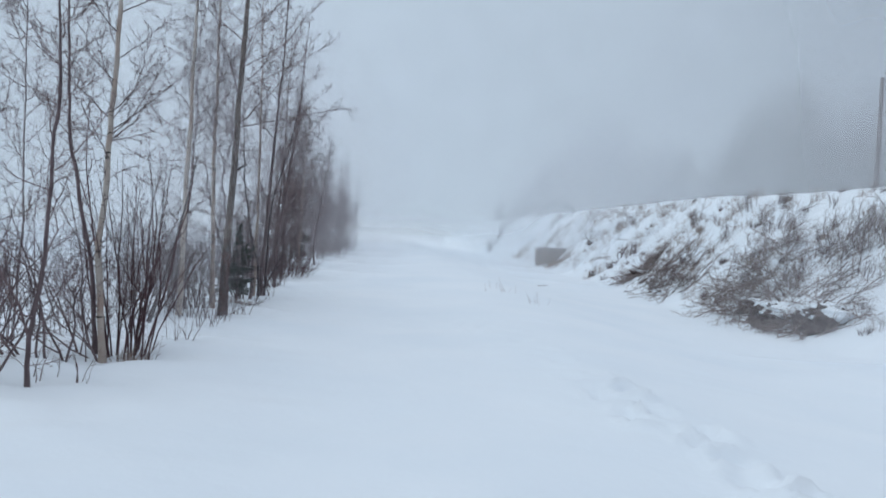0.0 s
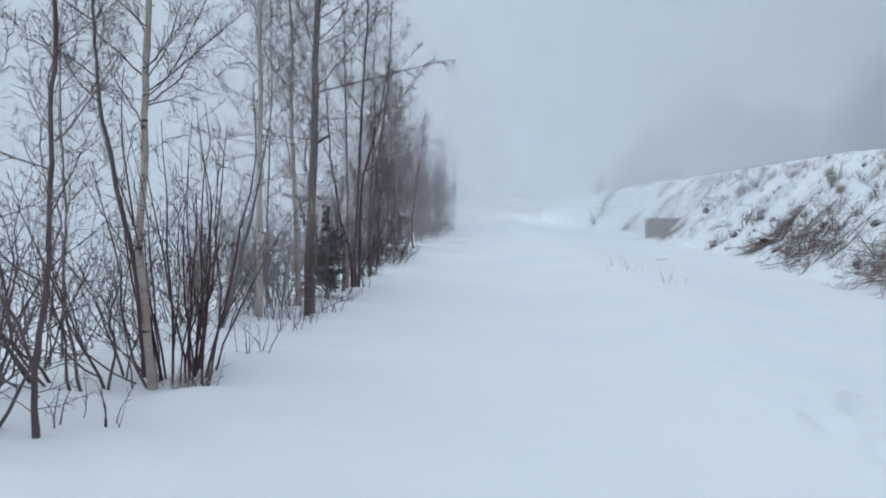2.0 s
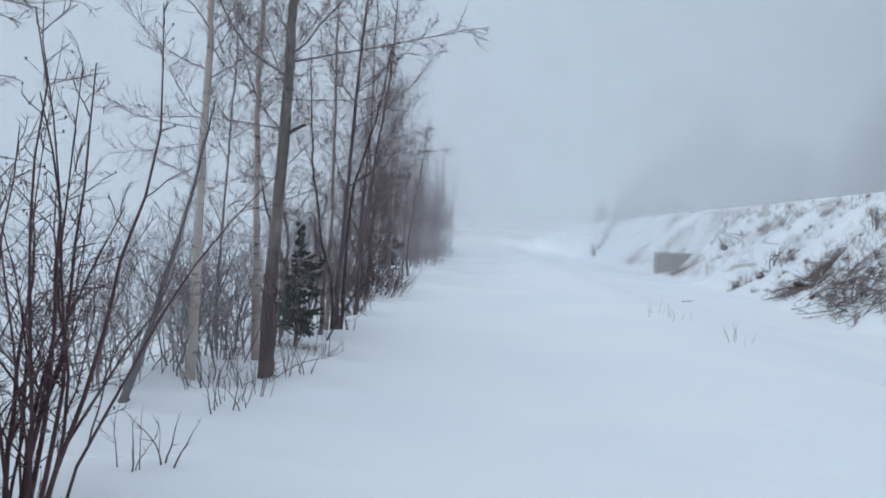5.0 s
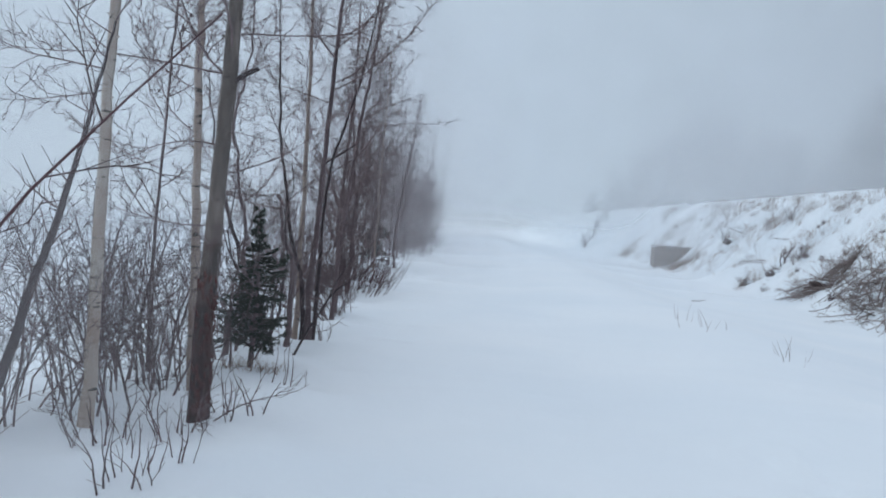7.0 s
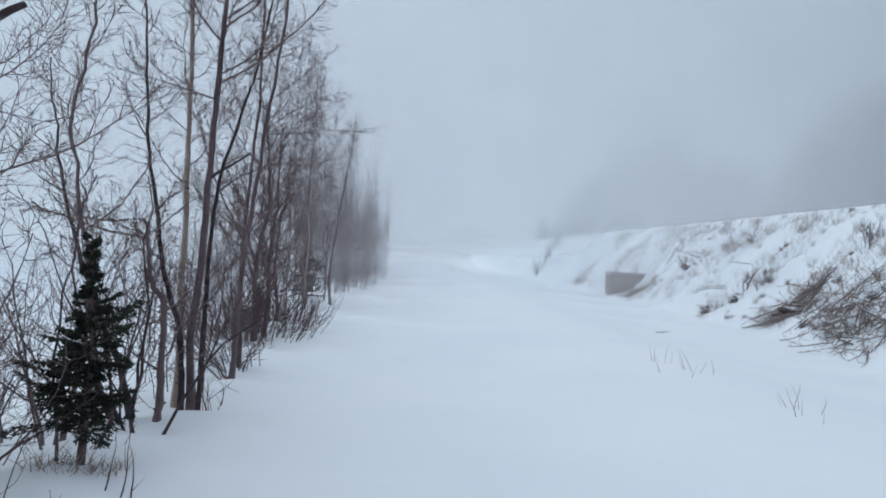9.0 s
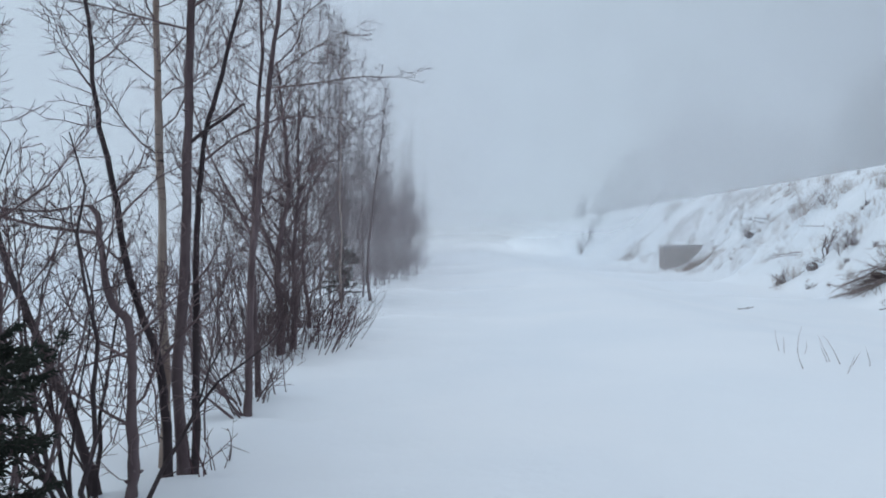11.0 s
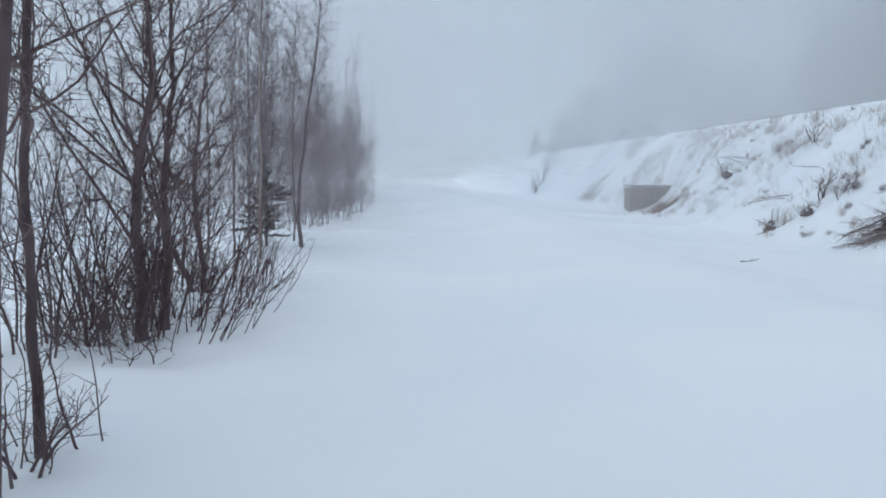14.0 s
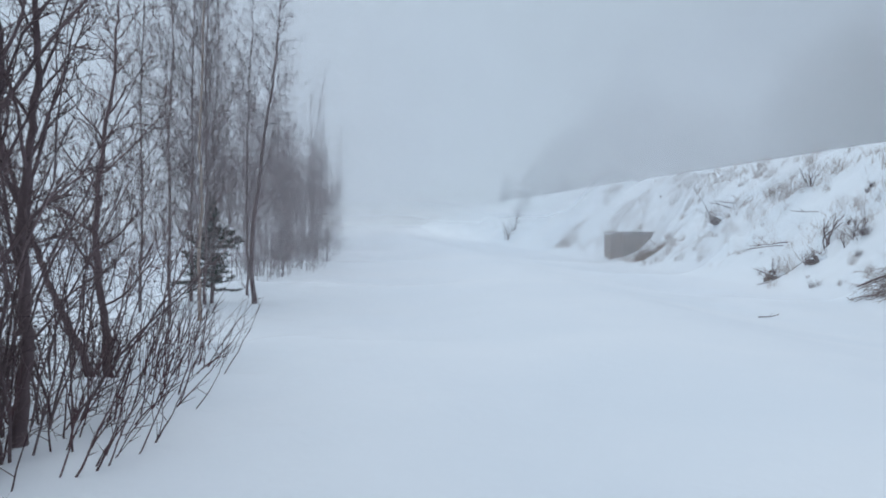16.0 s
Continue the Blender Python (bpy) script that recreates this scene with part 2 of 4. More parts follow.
# ---- the lie of the land ----
def tree_edge(y):
    """Where the snow lane ends and the row of trees begins."""
    return np.interp(y, [-50, 8, 14, 20, 26, 33, 92, 400], [-3.3, -3.45, -3.5, -3.75, -3.95, -4.6, -9.0, -25.0])


def bank_foot(y):
    return 10.3 - 0.07 * np.clip(y, -60, 140)


def land(x, y):
    x, y = np.asarray(x, float), np.asarray(y, float)
    xl, xf = tree_edge(y), bank_foot(y)
    u = np.clip((x - xl) / (xf - xl), 0, 1)
    left = np.interp(y, [-60, 0, 8, 14, 18, 21, 24, 30, 60, 120], [-0.3, -0.02, 0.03, 0.09, 0.10, 0.20, 0.30, 0.30, 0.42, 0.6])
    right = np.interp(y, [-60, 0, 22, 32, 40, 57, 120], [-0.7, -0.55, -0.47, -0.40, -0.15, -0.10, 0.1])
    z = lerp(left, right, u * u * (3 - 2 * u)) + 0.34 * np.exp(-((u - 0.42) / 0.18) ** 2) * smooth_step(2, 16, y)
    # beyond the trees the ground falls away to low flats
    d = xl - 0.9 - x
    z = z - 2.6 * smooth_step(0.0, 9.0, d) * (1 - smooth_step(55, 100, y))
    # bank with its level top, hollowed a little where the box stands
    z = z - 0.95 * np.exp(-((x - 8.3) / 1.35) ** 2 - ((y - 55.2) / 2.0) ** 2)
    b = x - xf
    z = z + 4.35 * smooth_step(-0.6, 5.4, b) + 0.05 * np.clip(b - 5, 0, 40)
    waves = 0.03 * np.sin(0.8 * x + 0.35 * y) * np.sin(0.5 * y - 0.3 * x + 1.0) + 0.025 * np.sin(2.1 * x - 1.3 * y) * np.sin(1.7 * y + 0.6 * x)
    rough = smooth_step(0.0, 1.5, b) * (1 - smooth_step(3.0, 5.0, b)) * (1 - smooth_step(54, 66, y))
    lumps = 0.05 * np.sin(2.3 * x + 1.1 * y) * np.sin(1.9 * y - 0.7 * x) + 0.05 * np.sin(4.7 * y + 2.0 * x) * np.sin(3.9 * x - 1.5 * y)
    for k in range(16):
        a, w = 2.4 * k, 2.6 + 0.6 * k
        lumps = lumps + 0.026 * np.sin(w * (x * np.cos(a) + y * np.sin(a)) + 1.7 * k + 1.3 * np.sin(0.6 * x + 0.9 * y + k))
    ripple = 0.006 * np.sin(9.0 * y + 2.0 * x + 1.5 * np.sin(1.3 * x)) * np.sin(0.9 * x + 0.4 * y) + 0.008 * np.sin(3.1 * x - 4.3 * y + np.sin(2.0 * y))
    verge = np.exp(-((x - xl + 0.5) / 1.3) ** 2) * (0.05 * np.sin(2.9 * y + 1.1 * x) * np.sin(1.3 * y - 2.2 * x) + 0.03 * np.sin(6.1 * y - 3.0 * x) + 0.03 * np.sin(4.3 * x + 5.2 * y))
    return z + waves * (1 - 0.7 * smooth_step(24, 50, y)) + rough * lumps + ripple * (1 - smooth_step(16, 34, y)) + verge


def ground_z(x, y):
    return float(land(x, y))


def spread(parts):
    out = []
    for a, b, step in parts:
        out.extend(np.arange(a, b - 1e-6, step))
    return np.array(out)


def footprints(X, Y):
    """A shallow trodden trail that runs beside the walk."""
    rng = np.random.default_rng(5)
    z = np.zeros_like(X)
    for k in range(34):
        y = 1.5 + 0.4 * k + rng.uniform(-0.08, 0.08)
        x = 4.07 - 0.244 * y + (0.15 if k % 2 else -0.15) + rng.uniform(-0.14, 0.14)
        depth = (0.085 if y < 9.5 else 0.03) * rng.uniform(0.4, 1.3)
        r2 = ((X - x) / rng.uniform(0.11, 0.17)) ** 2 + ((Y - y) / rng.uniform(0.16, 0.25)) ** 2
        z -= 0.7 * depth * np.exp(-r2 * r2)
        side = np.sin(np.arctan2(Y - y, X - x) * 2 + rng.uniform(0, 6)) * 0.5 + 0.6
        z += depth * 1.0 * side * np.exp(-((np.sqrt(r2) - 1.5) / 0.35) ** 2)
    return z


def build_ground():
    xs = np.concatenate([-np.geomspace(3000, 13, 26), spread([(-12, -5, 0.3), (-5, 5.0, 0.09), (5.0, 15, 0.16), (15, 22, 0.7)]), np.geomspace(22.5, 3000, 26)])
    ys = np.concatenate([-np.geomspace(3000, 9, 20), spread([(-8, 0, 0.4), (0, 20, 0.1), (20, 62, 0.2), (62, 110, 1.0)]), np.geomspace(111, 3000, 24)])
    X, Y = np.meshgrid(xs, ys)
    Z = land(X, Y) + footprints(X, Y)
    nx, ny = len(xs), len(ys)
    co = np.stack([X, Y, Z], -1).reshape(-1, 3)
    i = np.arange(nx * ny).reshape(ny, nx)
    quads = np.stack([i[:-1, :-1], i[:-1, 1:], i[1:, 1:], i[1:, :-1]], -1).reshape(-1, 4)
    me = bpy.data.meshes.new("ground")
    me.from_pydata(co.tolist(), [], quads.tolist())
    me.polygons.foreach_set("use_smooth", [True] * len(me.polygons))
    me.materials.append(SNOW)
    me.update()
    return tagged(new("ground", me), "deep wind-smoothed snow over lane and bank", "snow", kind="structure")


build_ground()


# ---- haze in the distance: thin pale see-through sheets across the end of the lane ----
def haze_sheet(y, share):
    """A see-through sheet standing in for haze, thickening upwards from the ground."""
    me = bpy.data.meshes.new("backdrop")
    n, rises = 200, (-0.5, 0.0, 1.0, 2.0, 3.5, 5.0, 60.0)
    xs = np.linspace(-160, 160, n + 1)
    base = land(xs, y + 0.0004 * xs * xs)
    me.from_pydata([(x, y + 0.0004 * x * x, z + h) for h in rises for x, z in zip(xs, base)], [],
                   [(k * (n + 1) + i, k * (n + 1) + i + 1, (k + 1) * (n + 1) + i + 1, (k + 1) * (n + 1) + i) for k in range(len(rises) - 1) for i in range(n)])
    above = me.uv_layers.new(name="above_ground")
    behind = 3.5 * smooth_step(3.0, 5.2, xs - bank_foot(y))
    for loop in me.loops:
        above.data[loop.index].uv = (0.0, rises[loop.vertex_index // (n + 1)] + behind[loop.vertex_index % (n + 1)])
    me.materials.append(haze_material("pale_haze", share, thins=(0.12 * y, 0.5 * y, 0.5)))
    return tagged(new("backdrop", me), "pale see-through sheet standing in for haze, closing the lane", "snow haze", "blown snow veils", "structure")


for veil_y, veil_share in ((66, 0.42), (78, 0.42), (95, 0.50)):
    haze_sheet(veil_y, veil_share)


def haze_card(x, y, z, share, half, label):
    """A soft-edged see-through oval card standing in for haze."""
    me = bpy.data.meshes.new("backdrop")
    rim = [(half[0] * math.cos(2 * math.pi * i / 36), 0.0, half[1] * math.sin(2 * math.pi * i / 36)) for i in range(36)]
    me.from_pydata([(0, 0, 0)] + rim, [], [(0, 1 + i, 1 + (i + 1) % 36) for i in range(36)])
    me.materials.append(haze_material("soft_haze", share, half, (0.93, 0.915, 0.94), 0.02))
    ob = new("backdrop", me)
    ob.location = (x, y, z)
    return tagged(ob, label, "snow haze", "blown snow veils", "structure")


# cards added to pale the tree row and the bank with distance, as haze would
for puff_y, puff_share, puff_half in ((11.1, 0.19, (4.4, 7.5)), (27.4, 0.09, (5.5, 9.0)), (35.2, 0.15, (7.0, 11.0)), (45.0, 0.18, (7.5, 13.0)), (55.0, 0.15, (7.5, 14.0))):
    haze_card(float(tree_edge(puff_y)) - 2.6, puff_y, 1.6, puff_share, puff_half, "soft see-through card standing in for haze among the row of trees")
for puff_x, puff_y, puff_share, puff_half in ((9.4, 16.5, 0.14, (5.0, 6.0)), (8.5, 38.0, 0.10, (7.4, 7.5)), (8.5, 47.0, 0.13, (7.4, 7.5)), (8.5, 56.0, 0.16, (7.4, 7.5))):
    haze_card(puff_x, puff_y, 1.8, puff_share, puff_half, "soft see-through card standing in for haze across the bank")


# ---- bare trees and shrubs ----
def shoot(rng, p, d, length, steps, wander, lift):
    pts, p, d = [p.copy()], p.copy(), d.normalized()
    for _ in range(steps):
        d = d + Vector((rng.gauss(0, wander), rng.gauss(0, wander), rng.gauss(0, wander * 0.7) + lift))
        d.normalize()
        p = p + d * (length / steps)
        pts.append(p)
    return pts


def at(pts, t):
    k = min(int(t * (len(pts) - 1)), len(pts) - 2)
    f = t * (len(pts) - 1) - k
    return pts[k].lerp(pts[k + 1], f), (pts[k + 1] - pts[k]).normalized()


def sideways(rng, d, angle, turn=None):
    """A direction at that angle from d."""
    s = d.orthogonal().normalized()
    a = rng.uniform(0, 2 * math.pi) if turn is None else turn
    s = s * math.cos(a) + d.cross(s) * math.sin(a)
    return (d * math.cos(angle) + s * math.sin(angle)).normalized()


def twiggery(shape, rng, pts, count, length, radius, levels, first=0.2, lift=0.10, buds=None, angle=(0.5, 1.0)):
    for i in range(count):
        t = lerp(first, 0.98, (i + rng.random()) / count)
        p, d = at(pts, t)
        q = sideways(rng, d, rng.uniform(*angle))
        ln = length * rng.uniform(0.55, 1.15) * lerp(1.0, 0.6, t)
        steps = 4 if levels > 1 else 2 if ln > 0.22 else 1
        tw = shoot(rng, p, q, ln, steps, 0.36, lift * 3 / max(steps, 2))
        shape.tube(tw, [radius * (1 - 0.65 * j / steps) for j in range(steps + 1)], 3)
        if buds is not None and rng.random() < 0.25:
            buds.bud(tw[-1], rng.uniform(0.004, 0.008))
        if levels > 1:
            twiggery(shape, rng, tw, max(2, min(6, int(count * 0.5))), ln * 0.5, radius * 0.65, levels - 1, 0.25, lift, buds, angle)


def along(control, n):
    """Points along a soft curve through the control points."""
    c = [Vector(v) for v in control]
    out = []
    for i in range(n + 1):
        t = i / n * (len(c) - 1)
        k = min(int(t), len(c) - 2)
        f = t - k
        p0, p1, p2, p3 = c[max(k - 1, 0)], c[k], c[k + 1], c[min(k + 2, len(c) - 1)]
        out.append(0.5 * ((2 * p1) + (p2 - p0) * f + (2 * p0 - 5 * p1 + 4 * p2 - p3) * f * f + (3 * p1 - p0 - 3 * p2 + p3) * f ** 3))
    run = [0.0]
    for a, b in zip(out, out[1:]):
        run.append(run[-1] + (b - a).length)
    even = []
    for i in range(n + 1):
        d = run[-1] * i / n
        k = min(max(int(np.searchsorted(run, d)) - 1, 0), n - 1)
        even.append(out[k].lerp(out[k + 1], (d - run[k]) / max(run[k + 1] - run[k], 1e-6)))
    return even


def bare_tree(name, place, control, r0, bark, label, category, seed, limbs=18, first=0.25, limb_len=1.7, limb_r=0.014, twigs=9, twig_len=0.6,
              levels=2, rise=(0.7, 1.15), twig_mat=None, lift=0.10, group="trees in the roadside row", named_limbs=(), bark_limbs=None, wobble=0.011, fine=0.0032, bow=0.22):
    rng = random.Random(seed)
    x, y = place
    root = thing(name, (x, y, ground_z(x, y) - 0.06), label, category, group)
    r0 = r0 * 0.88 if bark in (DARK_BARK, WET_BARK) else r0
    pts = along(control, 44)
    sway = Vector((0, 0, 0))
    for p in pts[2:]:
        sway = sway * 0.86 + Vector((rng.gauss(0, wobble * 0.6), rng.gauss(0, wobble * 0.6), 0))
        p += sway
    n = len(pts) - 1
    girth = random.Random(seed + 500)
    radii = [r0 * (1 - 0.82 * (i / n) ** 0.9) * (1.2 if i == 0 else 1.1 if i == 1 else girth.uniform(0.93, 1.07)) for i in range(n + 1)]
    trunk = Shape()
    trunk.tube(pts, radii, 10)
    for _ in range(12):
        # knots and stubs of dead side branches
        u = girth.uniform(0.04, 0.6)
        p, d = at(pts, u)
        q = sideways(girth, d, girth.uniform(1.0, 1.5))
        kr = r0 * (1 - 0.82 * u ** 0.9)
        trunk.tube([p + q * kr * 0.5, p + q * kr * 1.15, p + q * (kr * 1.2 + girth.choice((0.004, 0.01, 0.05)))], [kr * 0.4, kr * 0.27, kr * 0.1], 6, True)
    part("trunk", trunk, bark, root)
    crown = Shape()
    turn = rng.uniform(0, 6)
    for i in range(limbs + len(named_limbs)):
        if i < limbs:
            t = lerp(first, 0.97, (i + rng.random() * 0.8) / limbs)
            p, d = at(pts, t)
            turn += 2.4 + rng.uniform(-0.4, 0.4)
            ang = rng.uniform(*rise) + bow
            q = Vector((math.cos(turn) * math.sin(ang), math.sin(turn) * math.sin(ang), math.cos(ang)))
            ln = limb_len * lerp(1.0, 0.35, (t - first) / (1 - first)) * rng.uniform(0.7, 1.2)
        else:
            t, q, ln, *more = named_limbs[i - limbs]
            p, d = at(pts, t)
            q = Vector(q).normalized()
        # a singled-out limb may name its curve and its thickness; a thick short one is a bare stub
        curve, stout = more if i >= limbs and more else (0.125 if i < limbs else 0.04, 0.0)
        # limbs leave the trunk wide and bend upwards; the singled-out ones run straighter
        limb = shoot(rng, p, q, ln, 8, 0.04 if stout else 0.17 if i < limbs else 0.1, curve)
        r = max(0.85 * limb_r * (ln / limb_len) ** 0.7 * (1.0 if i < limbs else 0.85), 0.0045, stout)
        s = Shape()
        s.tube(limb, [r * (1 - (0.04 if stout else 0.1) * k) for k in range(9)], 7 if stout else 5, stout > 0)
        bough = part("branch", s, WET_BARK if stout else bark_limbs or twig_mat or TWIG, root)
        if stout:
            continue
        spray = Shape()
        twiggery(spray, rng, limb, max(6, int(2.1 * twigs * ln / limb_len) + 1), twig_len * 0.75 * min(1.0, ln / limb_len + 0.3), max(fine, r * 0.38), levels, 0.14, lift, None, (0.5, 1.0))
        tagged(part("twig_spray", spray, twig_mat or TWIG, bough), kind="stuff")
    twiggery(crown, rng, pts, 6, twig_len * 1.3, 0.005, levels, 0.6, lift)
    twiggery(crown, rng, pts, 20, 0.5, 0.0045, levels, 0.03, 0.04, None, (0.6, 1.2))
    tagged(part("crown", crown, twig_mat or TWIG, root), kind="stuff")
    return root


def shrub(name, place, seed, label, stems=12, height=2.2, spread_r=0.35, lean=(0.0, 0.0), fan=0.22, r=0.016, twigs=7, twig_len=0.45, levels=2,
          bark=None, twig_mat=None, buds=False, category="shrub", group="shrubs in the roadside row", wander=0.09, first=0.14, lift=0.02, forks=1, least=0.55, reach=1.0, tilt=0.07):
    rng = random.Random(seed)
    x, y = place
    root = thing(name, (x, y, ground_z(x, y) - 0.05), label, category, group)
    crown, cones = Shape(), Shape()
    for _ in range(stems):
        a, d = rng.uniform(0, 2 * math.pi), spread_r * math.sqrt(rng.random())
        p = Vector((d * math.cos(a), d * math.sin(a), ground_z(x + d * math.cos(a), y + d * math.sin(a)) - ground_z(x, y)))
        q = Vector((lean[0] + fan * math.cos(a) * d / spread_r + rng.gauss(0, tilt), lean[1] + fan * math.sin(a) * d / spread_r + rng.gauss(0, tilt), 1))
        h = height * rng.uniform(least, 1.05)
        stem = shoot(rng, p, q, h, 8, wander * 1.35, lift)
        sr = r * rng.uniform(0.55, 1.25)
        s = Shape()
        s.tube(stem, [sr * (1 - 0.1 * k) for k in range(9)], 5)
        for _ in range(forks):
            f = rng.uniform(0.15, 0.6)
            fp, fd = at(stem, f)
            fork = shoot(rng, fp, sideways(rng, fd, rng.uniform(0.3, 0.75)), h * (1 - f) * reach * rng.uniform(0.6, 1.0), 6, wander * 1.3, lift + 0.06)
            fr = sr * (1 - 0.8 * f) * 0.75
            s.tube(fork, [fr * (1 - 0.12 * k) for k in range(7)], 4)
            twiggery(crown, rng, fork, max(2, int(twigs * 0.7)), twig_len, max(0.003, fr * 0.45), levels, 0.15, 0.10, cones if buds else None, (0.4, 1.0))
        part("stem", s, bark or DARK_BARK, root)
        twiggery(crown, rng, stem, max(1, round(twigs * 0.95)) if twigs else 0, twig_len * 1.1, max(0.003, sr * 0.31), levels, first, 0.10, cones if buds else None, (0.4, 1.0))
    if twigs:
        tagged(part("crown", crown, twig_mat or DARK_BARK, root), kind="stuff")
    if cones.verts:
        tagged(part("seed_spray", cones, DARK_BARK, root, "small dark cones"), kind="stuff")
    return root


def spruce(place, seed, height, width, label):
    rng = random.Random(seed)
    x, y = place
    root = thing("spruce_tree", (x, y, ground_z(x, y) - 0.04), label, "spruce tree")
    pts = along([(0, 0, 0), (0.03, 0.02, height * 0.5), (0.0, 0.0, height)], 8)
    t = Shape()
    t.tube(pts, [0.032 * (1 - 0.85 * i / 8) for i in range(9)], 6)
    part("trunk", t, DARK_BARK, root)
    s, wood = Shape(), Shape()
    tiers = int(height / 0.085)
    for k in range(tiers):
        f = (k + 0.5) / tiers
        z = lerp(height * 0.13, height * 0.95, f)
        # wide skirt, narrow waist, full shoulders, bare leader
        reach = width * (lerp(1.15, 0.75, f / 0.35) if f < 0.35 else lerp(0.75, 0.95, (f - 0.35) / 0.1) if f < 0.45 else lerp(0.95, 0.12, (f - 0.45) / 0.33) if f < 0.78 else 0.08)
        turn = rng.uniform(0, 6.28)
        for b in range(7):
            a = turn + 0.9 * b + rng.uniform(-0.25, 0.25)
            one_side = 1 + 0.3 * math.cos(a) * (-1 if f < 0.4 else 1)
            ln = reach * one_side * rng.choice((0.4, 0.7, 0.95, 1.35)) * rng.uniform(0.85, 1.15) + 0.03
            # boughs dip, then lift at the tip
            d = Vector((math.cos(a), math.sin(a), rng.uniform(-0.35, 0.6)))
            br = shoot(rng, Vector((0, 0, z + rng.uniform(-0.08, 0.08))), d, ln, 5, 0.09, 0.06)
            wood.tube(br, [0.007, 0.006, 0.005, 0.004, 0.003, 0.002], 3)
            sprays = [br] + [shoot(rng, at(br, u)[0], (at(br, u)[1] + Vector((-at(br, u)[1].y, at(br, u)[1].x, 0)) * sg * 0.9).normalized(), ln * 0.5 * (1.15 - u), 3, 0.08, -0.02)
                             for u in (0.25, 0.42, 0.58, 0.74, 0.88) for sg in (-1, 1)]
            for sp in sprays:
                run = (sp[-1] - sp[0]).length
                for j in range(int(3 + run * 62)):
                    q, dd = at(sp, rng.uniform(0.05, 1.0))
                    n = sideways(rng, dd, rng.uniform(0.45, 0.9))
                    s.blade(q, n * rng.uniform(0.022, 0.042), 0.0055, Vector((0, 0, -0.006)))
    tagged(part("bough", wood, DARK_BARK, root), kind="stuff")
    tagged(part("foliage", s, NEEDLES, root, "dark green needles"), kind="stuff")
    return root


# row of trees, from the start of the walk onwards
bare_tree("young_tree", (-3.73, 7.64), [(0, 0, 0), (0, 0, 0.47), (0.06, 0.03, 0.99), (0.1, 0.05, 1.9), (0.14, 0.07, 2.9), (0.08, 0.04, 3.9), (0.1, 0.0, 5.6)], 0.029, DARK_BARK,
          "slim dark forked young tree with bare branches in snow", "tree", 11, 20, 0.14, 1.0, 0.009, 8, 0.4,
          named_limbs=((0.09, (-0.45, 0, 0.9), 2.6), (0.1, (-0.8, 0.2, 0.7), 1.7), (0.07, (-0.9, -0.3, 0.25), 0.8), (0.045, (0.9, -0.2, 0.1), 0.42), (0.065, (0.9, 0.1, 0.2), 0.35)))
bare_tree("birch_tree", (-3.76, 9.42), [(0, 0, 0), (-0.03, -0.02, 0.55), (-0.08, -0.04, 1.25), (-0.06, -0.04, 2.0), (-0.06, 0, 2.9), (0.0, 0, 4.4), (0.1, 0, 8.4)], 0.042, BIRCH,
          "slender white birch with dark marks and bare branches", "birch tree", 12, 34, 0.28, 1.15, 0.011, 10, 0.5, bark_limbs=DARK_BARK,
          named_limbs=((0.305, (1, 0.1, 0.14), 1.0), (0.31, (-0.9, 0.1, 0.2), 0.8), (0.33, (0.5, -0.1, 0.8), 0.9), (0.312, (0.9, -0.1, 0.45), 1.2), (0.318, (0.75, 0.2, 0.7), 1.3)))
bare_tree("aspen_tree", (-3.95, 9.66), [(0, 0, 0), (-0.05, 0, 0.73), (-0.11, 0, 1.21), (-0.23, 0, 1.61), (-0.34, 0, 2.2), (-0.43, 0, 2.9), (-0.6, 0, 6.2)], 0.033, DARK_BARK,
          "thin dark bare tree leaning out from a birch", "tree", 13, 22, 0.4, 0.95, 0.010, 9, 0.5)
bare_tree("birch_tree", (-4.22, 13.54), [(0, 0, 0), (0.02, 0, 0.5), (0.03, 0, 1.0), (0.03, 0, 2.0), (0.05, 0, 3.6), (0.1, 0, 8.4)], 0.048, BIRCH,
          "slender white birch with peeling bark and fine twigs", "birch tree", 14, 40, 0.3, 1.2, 0.009, 11, 0.6, wobble=0.01,
          named_limbs=((0.29, (-1, -0.1, 0.1), 1.4), (0.275, (-0.95, 0.1, -0.12), 1.0)))
bare_tree("dead_snag", (-4.3, 12.35), [(0, 0, 0), (0.12, 0.12, 0.5), (0.24, 0.25, 1.1), (0.34, 0.4, 1.7), (0.46, 0.55, 2.6)], 0.042, WET_BARK,
          "leaning dark dead trunk broken off at the top", "dead tree", 15, 5, 0.45, 0.35, 0.010, 0, 0.2, 1, wobble=0.005)
scarred = bare_tree("aspen_tree", (-3.64, 14.06), [(0, 0, 0), (0.0, 0, 0.6), (0.02, 0, 1.1), (0.07, 0, 2.3), (0.1, 0, 3.4), (0.16, 0, 5.4), (0.22, 0, 9.2)], 0.072, ASPEN,
          "tall grey-green aspen with a reddish scarred base", "aspen tree", 16, 34, 0.27, 1.9, 0.014, 11, 0.6, wobble=0.009,
          named_limbs=((0.27, (0.85, -0.15, 0.5), 0.24, 0.0, 0.023), (0.277, (-1, -0.1, 0.32), 1.5, -0.06, 0.0), (0.221, (-1, 0.1, 0.42), 1.2, -0.13, 0.0), (0.16, (-1, 0.0, -0.12), 1.0, 0.06, 0.0), (0.2, (0.9, 0.4, 0.15), 1.0),
                       (0.309, (1, 0.05, 0.12), 1.2, -0.01, 0.0), (0.35, (1, 0.3, 0.36), 2.1), (0.42, (1, 0.5, 0.45), 1.9), (0.46, (0.9, -0.2, 0.5), 1.9)))
torn, torn_rng = Shape(), random.Random(300)
